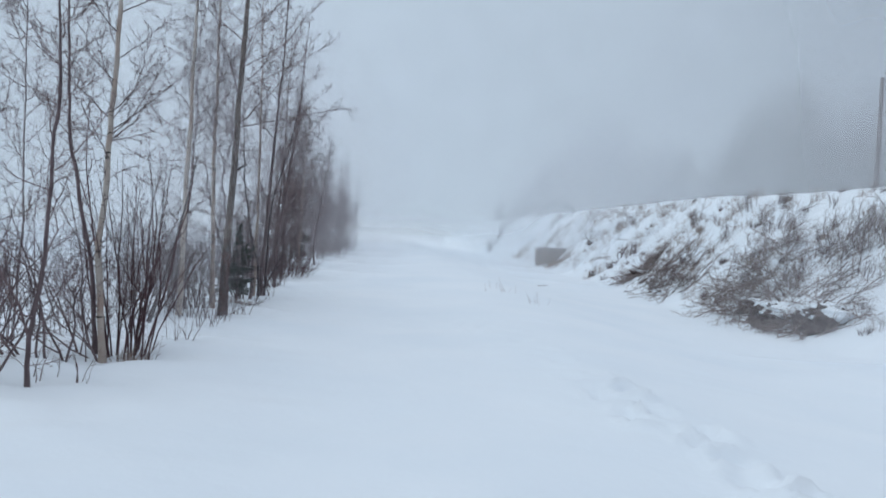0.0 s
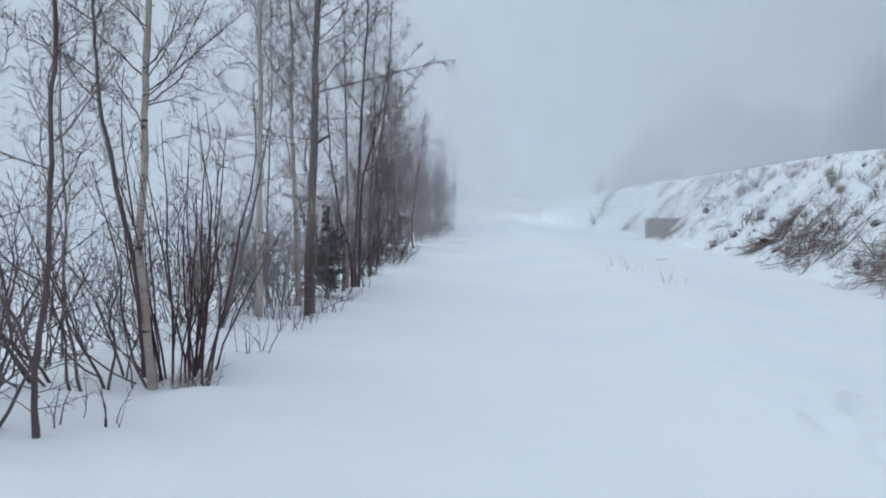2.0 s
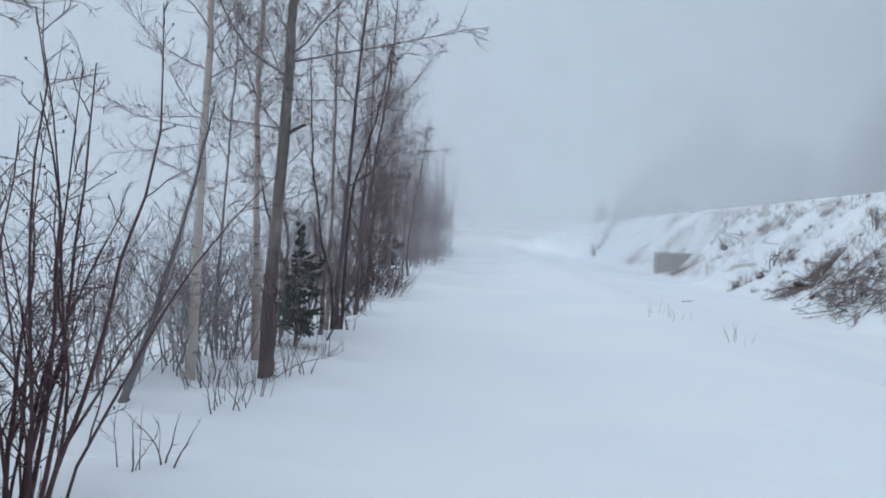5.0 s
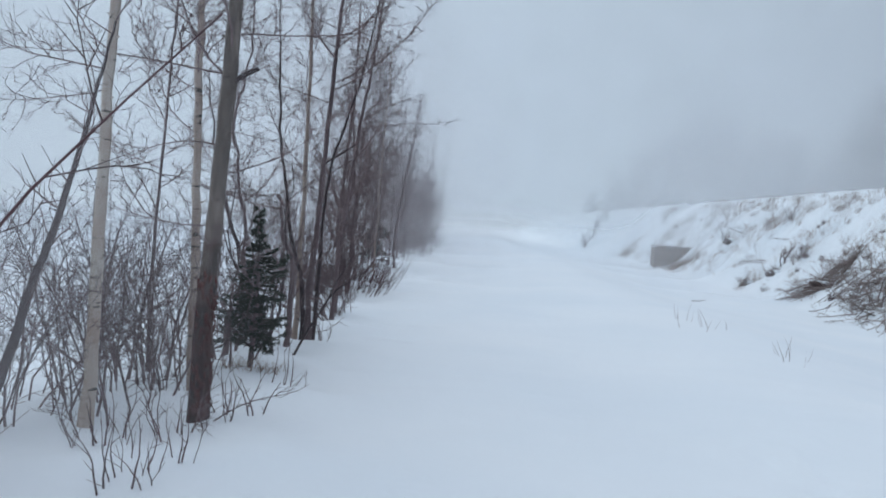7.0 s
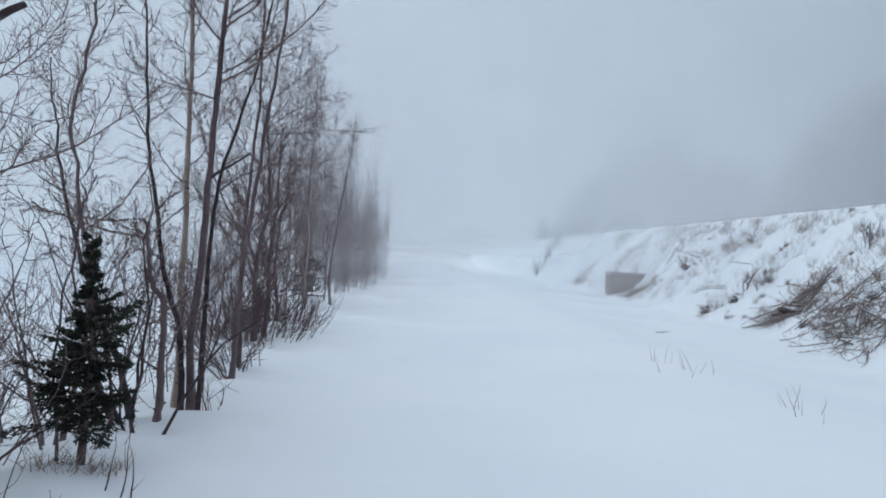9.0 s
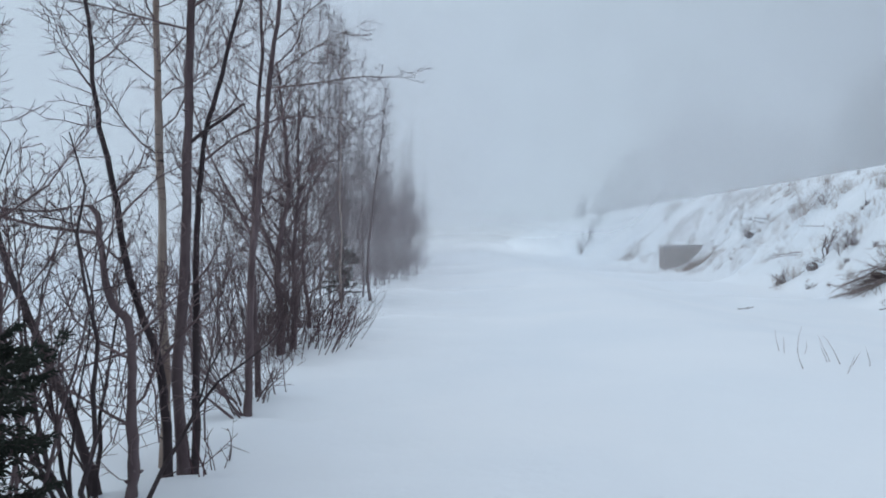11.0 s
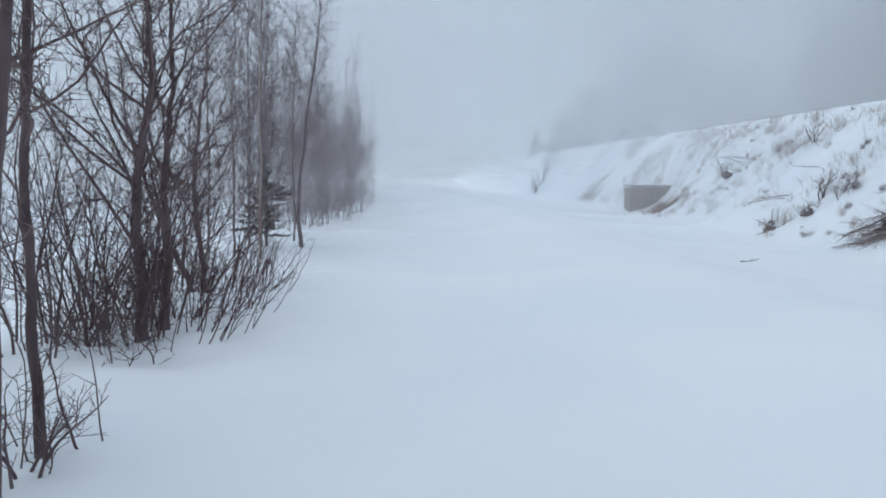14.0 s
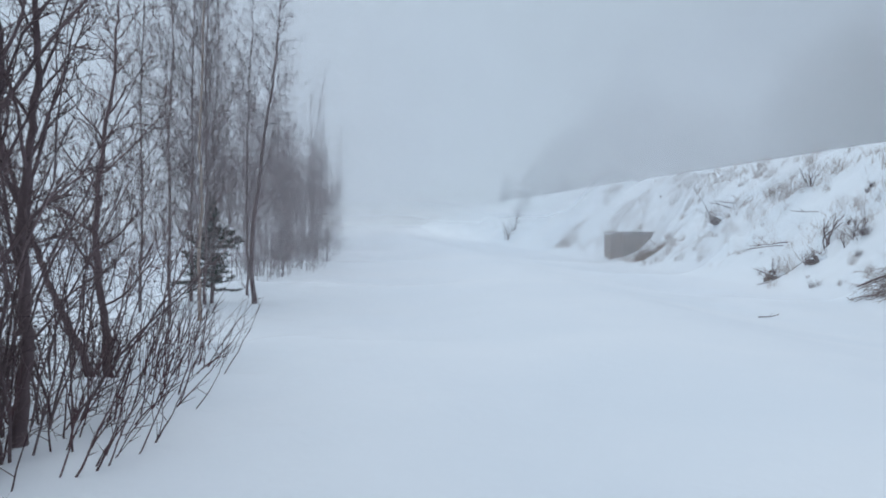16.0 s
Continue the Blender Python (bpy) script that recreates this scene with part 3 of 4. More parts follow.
for k in range(110):
    # ragged strips of torn bark on the lowest metre
    a, z = torn_rng.uniform(-2.2, 1.6), 0.08 + 1.05 * torn_rng.random() ** 1.3
    out = Vector((math.cos(a), math.sin(a), 0))
    p = out * 0.066 + Vector((0, 0, z))
    side = Vector((-out.y, out.x, 0)) * torn_rng.uniform(-0.3, 0.3) + Vector((0, 0, torn_rng.choice((-1, 1))))
    ln = torn_rng.uniform(0.03, 0.1)
    torn.tube([p, p + out * 0.008 + side * ln * 0.5, p + out * torn_rng.uniform(0.008, 0.03) + side * ln], [0.009, 0.010, 0.002], 4, True)
tagged(part("torn_bark", torn, TORN_BARK, scarred, "dark red curls of torn bark"), kind="stuff")
bare_tree("birch_tree", (-4.08, 15.06), [(0, 0, 0), (-0.02, 0, 0.65), (-0.05, 0, 1.6), (-0.1, 0, 3.0), (-0.12, 0, 8.0)], 0.045, BIRCH_WARM,
          "thin pinkish birch standing close behind an aspen", "birch tree", 17, 36, 0.28, 1.1, 0.008, 10, 0.55)
bare_tree("aspen_tree", (-5.1, 8.6), [(0, 0, 0), (0.1, 0, 1.5), (0.0, 0, 3.2), (0.2, 0, 6.5)], 0.022, DARK_BARK,
          "thin dark bare tree behind shrubs", "tree", 27, 30, 0.2, 1.3, 0.010, 10, 0.5)
bare_tree("aspen_tree", (-5.7, 11.2), [(0, 0, 0), (0.05, 0, 1.5), (0.0, 0, 3.6), (-0.1, 0, 7.0)], 0.022, DARK_BARK,
          "thin dark bare tree behind shrubs", "tree", 28, 30, 0.2, 1.3, 0.009, 10, 0.5)
bare_tree("aspen_tree", (-4.9, 16.0), [(0, 0, 0), (0.0, 0, 1.5), (0.1, 0, 3.6), (0.0, 0, 7.0)], 0.022, DARK_BARK,
          "thin dark bare tree behind shrubs", "tree", 29, 30, 0.2, 1.3, 0.009, 10, 0.5)
bare_tree("young_tree", (-4.45, 16.9), [(0, 0, 0), (0.08, 0, 1.0), (-0.02, 0, 2.2), (0.1, 0, 3.6), (0.05, 0, 5.4)], 0.026, DARK_BARK,
          "thin crooked young tree full of fine twigs", "tree", 63, 22, 0.2, 1.1, 0.009, 10, 0.5, wobble=0.03)
spruce((-3.91, 16.05), 18, 1.62, 0.33, "small dark green spruce half buried in snow")
bare_tree("aspen_tree", (-3.88, 18.2), [(0, 0, 0), (-0.01, 0, 0.74), (0.03, 0, 1.25), (0.06, 0, 2.2), (0.1, 0, 3.2), (0.2, 0, 4.8), (0.3, 0, 7.4)], 0.046, DARK_BARK,
          "tall dark bare aspen with branches reaching over the lane", "aspen tree", 19, 24, 0.42, 1.3, 0.013, 10, 0.5,
          named_limbs=((0.3, (0.82, 0.1, 0.58), 0.46, 0.0, 0.014), (0.42, (1, 0.2, 0.45), 1.8), (0.4, (-1, 0.1, 0.3), 1.2), (0.5, (1, -0.2, 0.5), 1.6)))
bare_tree("birch_tree", (-4.12, 18.45), [(0, 0, 0), (0.02, 0, 0.54), (0.01, 0, 1.05), (0.01, 0, 2.0), (-0.02, 0, 3.1), (-0.1, 0, 7.6)], 0.036, BIRCH_WARM,
          "pale birch with fine bare twigs among dark stems", "birch tree", 20, 34, 0.28, 1.2, 0.008, 10, 0.55)
bare_tree("bent_tree", (-4.02, 17.72), [(0, 0, 0), (0.02, 0, 0.65), (0.0, 0, 1.09), (-0.1, -0.04, 1.24), (-0.13, -0.06, 1.57), (-0.16, -0.07, 1.78), (-0.26, -0.1, 1.8), (-0.42, -0.14, 1.74), (-0.75, -0.2, 1.62)], 0.05, DARK_BARK,
          "dark bent stem bowed over to one side", "tree", 22, 8, 0.2, 0.8, 0.012, 7, 0.35, wobble=0.006,
          named_limbs=((0.38, (-0.8, -0.3, -0.35), 0.8), (0.2, (-0.9, -0.2, 0.5), 1.0), (0.6, (0.3, 0, 1), 0.7), (0.68, (-0.95, -0.25, 0.02), 1.3), (0.8, (-0.9, -0.2, -0.2), 0.9)))
bare_tree("aspen_tree", (-3.92, 18.04), [(0, 0, 0), (-0.04, 0, 0.74), (-0.13, -0.04, 1.1), (-0.19, -0.06, 1.34), (-0.25, -0.08, 1.66), (-0.3, -0.1, 1.94), (-0.4, -0.14, 2.7), (-0.5, -0.14, 4.2)], 0.036, WET_BARK,
          "dark crooked stem leaning out of a clump", "aspen tree", 66, 9, 0.18, 0.8, 0.012, 5, 0.4, wobble=0.012)
bare_tree("aspen_tree", (-3.86, 18.32), [(0, 0, 0), (0.03, 0, 0.9), (0.03, 0, 1.53), (0.07, 0, 2.06), (0.14, 0, 2.4), (0.26, 0, 2.8), (0.42, 0, 3.4), (0.6, 0, 4.4)], 0.034, WET_BARK,
          "slim dark stem growing close beside an aspen", "aspen tree", 67, 9, 0.3, 0.7, 0.010, 6, 0.35, wobble=0.006,
          named_limbs=((0.48, (0.8, 0.05, 0.72), 1.15, -0.13, 0.0), (0.36, (0.9, 0.2, 0.1), 0.3)))
bare_tree("leaning_tree", (-4.25, 17.78), [(0, 0, 0), (-0.12, 0, 0.43), (-0.27, 0, 0.8), (-0.42, 0, 1.2), (-0.7, 0, 2.0), (-0.9, 0, 3.2)], 0.04, WET_BARK,
          "dark leaning stem with tangled bare branches", "tree", 23, 8, 0.15, 1.1, 0.010, 7, 0.4)
bare_tree("aspen_tree", (-3.95, 19.78), [(0, 0, 0), (0.02, 0, 0.52), (0.05, 0, 1.22), (0.11, 0, 1.9), (0.21, 0, 2.8), (0.4, 0, 4.2), (0.55, 0, 6.4)], 0.039, DARK_BARK,
          "dark forked aspen at the edge of the snow lane", "aspen tree", 21, 22, 0.22, 1.05, 0.011, 8, 0.5,
          named_limbs=((0.24, (-0.45, 0, 0.9), 2.2), (0.44, (1, 0.15, 0.0), 1.3), (0.45, (1, -0.1, 0.6), 1.0), (0.5, (0.8, 0.2, 0.7), 1.0)))
bare_tree("alder_tree", (-4.55, 23.08), [(0, 0, 0), (-0.01, 0, 0.57), (-0.02, 0, 1.2), (0.03, 0, 1.6), (0.13, 0, 2.1), (0.12, 0, 2.7), (0.02, 0, 3.7)], 0.062, DARK_BARK,
          "stout dark alder forking low into a fan of branches", "alder tree", 24, 20, 0.2, 1.8, 0.018, 8, 0.55, rise=(0.3, 0.85), twig_mat=DARK_BARK, bow=0.1,
          named_limbs=((0.42, (-0.6, -0.1, 0.8), 2.2), (0.48, (0.75, -0.15, 0.65), 1.7), (0.35, (-0.8, 0.1, 0.6), 1.8), (0.55, (-0.4, 0.1, 0.9), 1.8)))
bare_tree("alder_tree", (-4.72, 25.4), [(0, 0, 0), (-0.04, 0, 0.43), (-0.1, 0, 0.9), (-0.1, 0, 1.4), (0.0, 0, 2.1), (0.1, 0, 3.0)], 0.042, DARK_BARK,
          "dark alder with crooked upswept branches", "alder tree", 25, 18, 0.2, 1.0, 0.014, 9, 0.5)
bare_tree("alder_tree", (-4.8, 25.3), [(0, 0, 0), (-0.18, 0, 0.45), (-0.4, 0, 0.9), (-0.55, 0, 1.4), (-0.7, 0, 2.0), (-0.75, 0, 2.7)], 0.04, DARK_BARK,
          "dark alder leaning away from the lane", "alder tree", 26, 14, 0.25, 0.9, 0.013, 9, 0.5)

bare_tree("alder_tree", (-4.48, 23.4), [(0, 0, 0), (0.02, 0, 0.53), (0.02, 0, 0.98), (0.04, 0, 1.47), (0.1, 0, 2.0), (0.15, 0, 3.3)], 0.048, DARK_BARK,
          "stout dark alder forking low into a fan of branches", "alder tree", 30, 15, 0.24, 1.6, 0.016, 7, 0.5, rise=(0.2, 0.65), twig_mat=DARK_BARK, bow=0.1)
bare_tree("aspen_tree", (-4.02, 20.35), [(0, 0, 0), (-0.02, 0, 0.6), (-0.04, 0, 1.4), (0.02, 0, 2.4), (0.08, 0, 3.6), (0.1, 0, 6.0)], 0.032, DARK_BARK,
          "dark aspen standing close behind another", "aspen tree", 62, 22, 0.2, 1.2, 0.010, 7, 0.5)

SHRUB_LABEL = "clump of bare dark upright shrub stems in snow"
ARCH_LABEL = "bare arching shrub stems spreading over snow"
shrub("shrub", (-3.66, 9.85), 31, "dense clump of dark reddish shrub stems beside a birch", 24, 2.9, 0.3, (0.0, 0), 0.14, 0.0135, bark=RED_BARK, buds=True, twigs=9, twig_len=0.4, wander=0.07, forks=1, reach=0.6, tilt=0.05)
shrub("shrub", (-4.05, 9.3), 32, SHRUB_LABEL, 4, 2.0, 0.3, (-0.2, 0), 0.4, 0.013, 6, wander=0.1)
shrub("shrub", (-4.5, 9.4), 33, ARCH_LABEL, 8, 1.9, 0.4, (-0.25, 0), 0.7, 0.014, 6, wander=0.14)
shrub("shrub", (-4.7, 7.9), 43, ARCH_LABEL, 10, 2.0, 0.5, (0.1, 0), 0.6, 0.013, 7, wander=0.13)
shrub("shrub", (-4.5, 6.6), 34, ARCH_LABEL, 10, 2.2, 0.6, (0.1, 0), 0.5, 0.014, 9, wander=0.12)
shrub("shrub", (-5.6, 8.8), 42, ARCH_LABEL, 11, 2.2, 0.7, (0.1, 0), 0.5, 0.014, 9, wander=0.12)
shrub("shrub", (-5.6, 10.4), 35, SHRUB_LABEL, 14, 2.4, 0.6, (0, 0), 0.4, 0.012, 9)
shrub("shrub", (-4.6, 11.2), 44, SHRUB_LABEL, 4, 1.1, 0.35, (0, 0), 0.4, 0.008, 8, 0.35)
shrub("shrub", (-5.2, 11.9), 36, SHRUB_LABEL, 14, 1.6, 0.7, (0, 0), 0.4, 0.009, 9, buds=True)
shrub("shrub", (-5.0, 13.1), 45, SHRUB_LABEL, 10, 1.5, 0.5, (0, 0), 0.5, 0.009, 9, wander=0.1)
shrub("shrub", (-4.55, 14.7), 37, SHRUB_LABEL, 13, 1.7, 0.55, (0, 0), 0.45, 0.010, 10, wander=0.1)
shrub("shrub", (-5.4, 14.3), 38, SHRUB_LABEL, 14, 1.8, 0.7, (0, 0), 0.4, 0.010, 10, wander=0.1)
shrub("shrub", (-5.0, 15.8), 46, SHRUB_LABEL, 14, 1.9, 0.6, (0, 0), 0.45, 0.012, 10, wander=0.1)
shrub("shrub", (-4.2, 15.3), 47, SHRUB_LABEL, 10, 1.6, 0.4, (0, 0), 0.4, 0.008, 9, wander=0.1)
for k, (x, y, h) in enumerate(((-4.95, 13.8, 2.0), (-4.45, 14.25, 1.9), (-4.6, 15.6, 2.0))):
    shrub("shrub", (x, y), 270 + k, SHRUB_LABEL, 9, h, 0.5, (0, 0), 0.45, 0.0095, 10, 0.5, wander=0.12)
shrub("shrub", (-4.5, 16.7), 39, SHRUB_LABEL, 8, 2.1, 0.6, (0, 0), 0.35, 0.013, 9, wander=0.09)
shrub("shrub", (-4.06, 17.5), 40, "clump of thick bent dark shrub stems", 8, 2.2, 0.27, (-0.05, 0), 0.5, 0.017, 6, wander=0.13, bark=WET_BARK)
shrub("shrub", (-4.9, 18.4), 48, SHRUB_LABEL, 4, 2.2, 0.5, (0, 0), 0.4, 0.008, 7, wander=0.12)
shrub("shrub", (-4.25, 18.9), 41, SHRUB_LABEL, 4, 2.2, 0.4, (0, 0), 0.3, 0.008, 6, wander=0.12)
shrub("shrub", (-4.02, 19.72), 49, "low bare branches arching out from the foot of a tree", 8, 1.5, 0.12, (-1.1, -0.2), 0.6, 0.007, 8, 0.45, wander=0.14, lift=0.09)
shrub("shrub", (-4.15, 20.3), 65, "low bare branches arching out from the foot of a tree", 6, 1.5, 0.15, (-1.0, 0.2), 0.7, 0.007, 8, 0.45, wander=0.14, lift=0.08)
shrub("leaning_shrub", (-3.95, 9.62), 60, "long dark stems leaning low over the snow", 7, 2.4, 0.32, (-0.95, -0.15), 0.5, 0.0115, 5, 0.45, wander=0.14, forks=1, lift=0.03)
shrub("low_shoots", (-3.72, 13.85), 267, "crooked dark twigs crossing at the foot of an aspen", 6, 0.8, 0.2, (-0.1, -0.1), 0.8, 0.0055, 5, 0.22, forks=1, category="shoots", group="low shoots along the row", wander=0.14)
shrub("low_shoots", (-4.05, 13.3), 268, "crooked dark twigs crossing at the foot of a birch", 4, 0.8, 0.2, (0, 0), 0.8, 0.0055, 5, 0.22, forks=1, category="shoots", group="low shoots along the row", wander=0.14)
shrub("leaning_shrub", (-4.2, 17.6), 61, "long dark stems leaning low over the snow", 4, 1.9, 0.25, (-0.7, -0.2), 0.4, 0.015, 5, 0.45, wander=0.12, forks=1, lift=0.03, bark=WET_BARK)
shrub("low_shoots", (-3.88, 20.55), 68, "two tall thin shoots bent over the snow", 2, 1.0, 0.08, (-0.1, 0), 0.3, 0.007, 3, 0.2, 1, RED_BARK, RED_BARK, forks=0, category="shoots", group="low shoots along the row", wander=0.1)
THICKET = "thicket of dark bare shrub stems in the row"
for k, (x, y, h) in enumerate(((-5.3, 22.7, 2.6), (-4.9, 23.0, 2.6), (-4.7, 23.5, 2.2), (-5.2, 24.0, 2.6), (-4.6, 24.2, 2.0), (-4.95, 25.0, 2.2), (-5.3, 26.0, 2.2), (-4.95, 26.3, 1.6), (-5.5, 22.1, 2.6), (-5.0, 23.6, 2.0), (-4.5, 23.2, 1.2), (-5.7, 20.9, 2.2), (-4.95, 22.5, 1.6))):
    shrub("shrub", (x, y), 50 + k, THICKET, 6, h, 0.38, (0, 0), 0.4, 0.0095, 8, 0.45, buds=k % 2 == 0, wander=0.1)
for k, (x, y, h) in enumerate(((-4.85, 23.35, 2.4), (-5.05, 22.4, 1.6), (-5.4, 23.3, 2.6))):
    shrub("shrub", (x, y), 260 + k, THICKET, 9, h, 0.34, (0, 0), 0.36, 0.011, 7, 0.42, wander=0.1)
for k in range(5):
    x, y = -4.55 - 0.07 * k - 0.25 * (k % 2), 22.6 + 0.62 * k
    shrub("low_brush", (x, y), 280 + k, "low tangle of dark twigs behind the snow's edge", 13, 0.7, 0.36, (-0.1, 0), 0.6, 0.008, 7, 0.28, 2, DARK_BARK, DARK_BARK, forks=1, group="low brush along the row", wander=0.16, first=0.03)
shrub("shrub", (-4.0, 20.12), 266, "small dense tuft of dark twigs at a tree's foot", 9, 0.6, 0.12, (0, 0), 0.5, 0.009, 6, 0.2, wander=0.12)
for k in range(9):
    x, y = -4.14 - 0.045 * k + 0.14 * (k % 2), 22.95 + 0.5 * k
    shrub("low_shoots", (x, y), 70 + k, "thin reddish shoots leaning out of the snow", 13, 0.8, 0.36, (0.4, -0.1), 0.2, 0.0055,
          3, 0.18, 1, RED_BARK, RED_BARK, forks=0, category="shoots", group="low shoots along the row")

# further along: slim twiggy trees, then tall bushes dwindling into the haze sheets
for k, (x, y, h) in enumerate(((-4.83, 31.8, 4.9), (-4.95, 29.0, 5.6), (-5.5, 29.6, 6.4), (-5.3, 30.6, 6.0), (-5.7, 31.4, 6.6), (-5.2, 33.0, 5.8), (-6.2, 30.6, 6.0), (-5.9, 33.6, 6.2))):
    bend = 0.45 if k == 0 else 0.1
    bare_tree("twiggy_tree", (x, y), [(0, 0, 0), (-0.06 if k == 0 else 0.02, 0, h * 0.22), (bend * 0.2, 0, h * 0.45), (bend, 0, h)], 0.045 if k == 0 else 0.024, BIRCH_WARM if k == 1 else DARK_BARK,
              "slim bare tree with dense upswept twigs", "tree", 80 + k, 18 if k == 0 else 32, 0.25 if k == 0 else 0.08, 1.45, 0.0095, 9, 0.6, rise=(0.35, 0.95), twig_mat=DARK_BARK, fine=0.0038, bow=0.0)
spruce((-5.35, 31.2), 92, 1.7, 0.36, "small dark spruce among bare trees")
TALL_LABEL = "tall many-stemmed bare bush dense with twigs"
bush_kinds = [shrub("tall_bush", (-6.0 + 0.2 * k, 36.6 + 1.3 * k), 90 + k, TALL_LABEL, 13, h, 1.1, (0, 0), 0.0, 0.0085, 17, 0.6, 2, DARK_BARK, TWIG, group="tall bushes far along the row", wander=0.035, lift=0.1, first=0.01, least=0.7, forks=2, reach=0.4, tilt=0.02)
              for k, h in enumerate((4.8, 5.4, 5.8))]
rows_rng = random.Random(4)
for k in range(16):
    y = 40.5 + 1.5 * k + rows_rng.uniform(-0.4, 0.4)
    x = float(tree_edge(y)) - rows_rng.uniform(0.3, 2.3)
    s = rows_rng.uniform(0.85, 1.1)
    copy_thing(bush_kinds[k % 3], Matrix.LocRotScale((x, y, ground_z(x, y) - 0.05), Euler((0, 0, rows_rng.uniform(0, 6.28))), Vector((s, s, s))))

low_brush = shrub("low_brush", (-5.6, 37.6), 95, "low brown brush at the feet of tall bushes", 12, 1.3, 0.7, (0.05, 0), 0.4, 0.008, 8, 0.4, 2, RED_BARK, TWIG, group="low brush far along the row", first=0.02)
for k in range(12):
    y = 38.6 + 1.6 * k
    x = float(tree_edge(y)) - rows_rng.uniform(0.1, 0.9)
    copy_thing(low_brush, Matrix.LocRotScale((x, y, ground_z(x, y) - 0.05), Euler((0, 0, rows_rng.uniform(0, 6.28))), Vector((1.0, 1.0, rows_rng.uniform(0.7, 1.0)))))

# ---- the bank: old planked culvert box ----
def plank_box():
    x0, y0 = 6.42, 56.6
    z0 = -0.32
    root = thing("wooden_box", (x0, y0, z0), "weathered grey plank box half buried in the snowy bank", "box")
    n = 9
    for i in range(n):
        s = Shape()
        w = 1.93 / n
        add_block(s, (i * w + 0.01, 0, 0), (w - 0.02, 0.05, 1.5 + 0.015 * (i % 3)))
        part("plank", s, PLANK, root, smooth=False)
    s = Shape()
    add_block(s, (0.0, 0.06, 0), (1.93, 1.2, 1.46))
    part("body", s, PLANK, root, smooth=False)
    s = Shape()
    add_block(s, (-0.05, -0.05, 1.53), (2.03, 1.4, 0.06))
    part("lid", s, PLANK, root, smooth=False)
    return root


def add_block(s, o, size):
    k = len(s.verts)
    for dz in (0, 1):
        for dx, dy in ((0, 0), (1, 0), (1, 1), (0, 1)):
            s.verts.append((o[0] + dx * size[0], o[1] + dy * size[1], o[2] + dz * size[2]))
    for f in ((0, 3, 2, 1), (4, 5, 6, 7), (0, 1, 5, 4), (1, 2, 6, 5), (2, 3, 7, 6), (3, 0, 4, 7)):
        s.faces.append(tuple(k + i for i in f))


plank_box()


# ---- brush piles, soil and dead grass on the bank ----
def brush_pile(place, seed, sticks, half, label, length=1.8, thick=0.016, twigs=6, heading=1.7, high=0.5):
    """Sticks strewn over an oval patch of the bank, most of them along it."""
    rng = random.Random(seed)
    x, y = place
    root = thing("brush_pile", (x, y, ground_z(x, y)), label, "brush pile", "brush piles on the bank")
    fine = Shape()
    for _ in range(sticks):
        a, d = rng.uniform(0, 6.28), math.sqrt(rng.random())
        px, py = half[0] * d * math.cos(a), half[1] * d * math.sin(a)
        p = Vector((px, py, ground_z(x + px, y + py) - ground_z(x, y) + high * (1 - d) * rng.random()))
        a = heading + rng.gauss(0, 0.55) + (math.pi if rng.random() < 0.5 else 0)
        slope = ground_z(x + px + 0.4 * math.cos(a), y + py + 0.4 * math.sin(a)) - ground_z(x + px, y + py)
        q = Vector((math.cos(a), math.sin(a), slope / 0.4 + rng.uniform(0.0, 0.45)))
        st = shoot(rng, p, q, length * rng.uniform(0.4, 1.1), 5, 0.09, -0.03)
        r = thick * rng.uniform(0.4, 1.4)
        s = Shape()
        s.tube(st, [r * (1 - 0.12 * k) for k in range(6)], 5, True)
        part("stick", s, DEAD_WOOD if rng.random() < 0.3 else BRUSH, root)
        twiggery(fine, rng, st, twigs, 0.7, 0.008, 2, 0.1, -0.05, None, (0.25, 0.7))
    tagged(part("brushwood", fine, BRUSH, root), kind="stuff")
    return root


def soil_lump(place, seed, size, label):
    x, y = place
    root = thing("soil_bank", (x, y, ground_z(x, y) - 0.06), label, "soil")
    for name, mat, lift, squash in (("soil", SOIL, 0.0, 1.0), ("snow_cap", SNOW, size[2] * 0.55, 0.6)):
        bm = bmesh.new()
        bmesh.ops.create_icosphere(bm, subdivisions=4, radius=1.0)
        for v in bm.verts:
            k = 1 + 0.6 * noise.noise(v.co * 1.6 + Vector((seed * 0.37, 0, 0))) + 0.38 * noise.noise(v.co * 4.0 + Vector((0, seed * 0.61, 0))) + 0.2 * noise.noise(v.co * 9.0)
            v.co = Vector((v.co.x * size[0], v.co.y * size[1], v.co.z * size[2] * squash + lift)) * (k if lift == 0 else 0.5 + 0.5 * k)
            if lift:
                v.co.x = v.co.x * 1.25 + size[0] * 0.55
                v.co.y *= 1.15
        me = bpy.data.meshes.new(name)
        bm.to_mesh(me)
        bm.free()
        me.polygons.foreach_set("use_smooth", [True] * len(me.polygons))
        me.materials.append(mat)
        new(name, me).parent = root
    return root


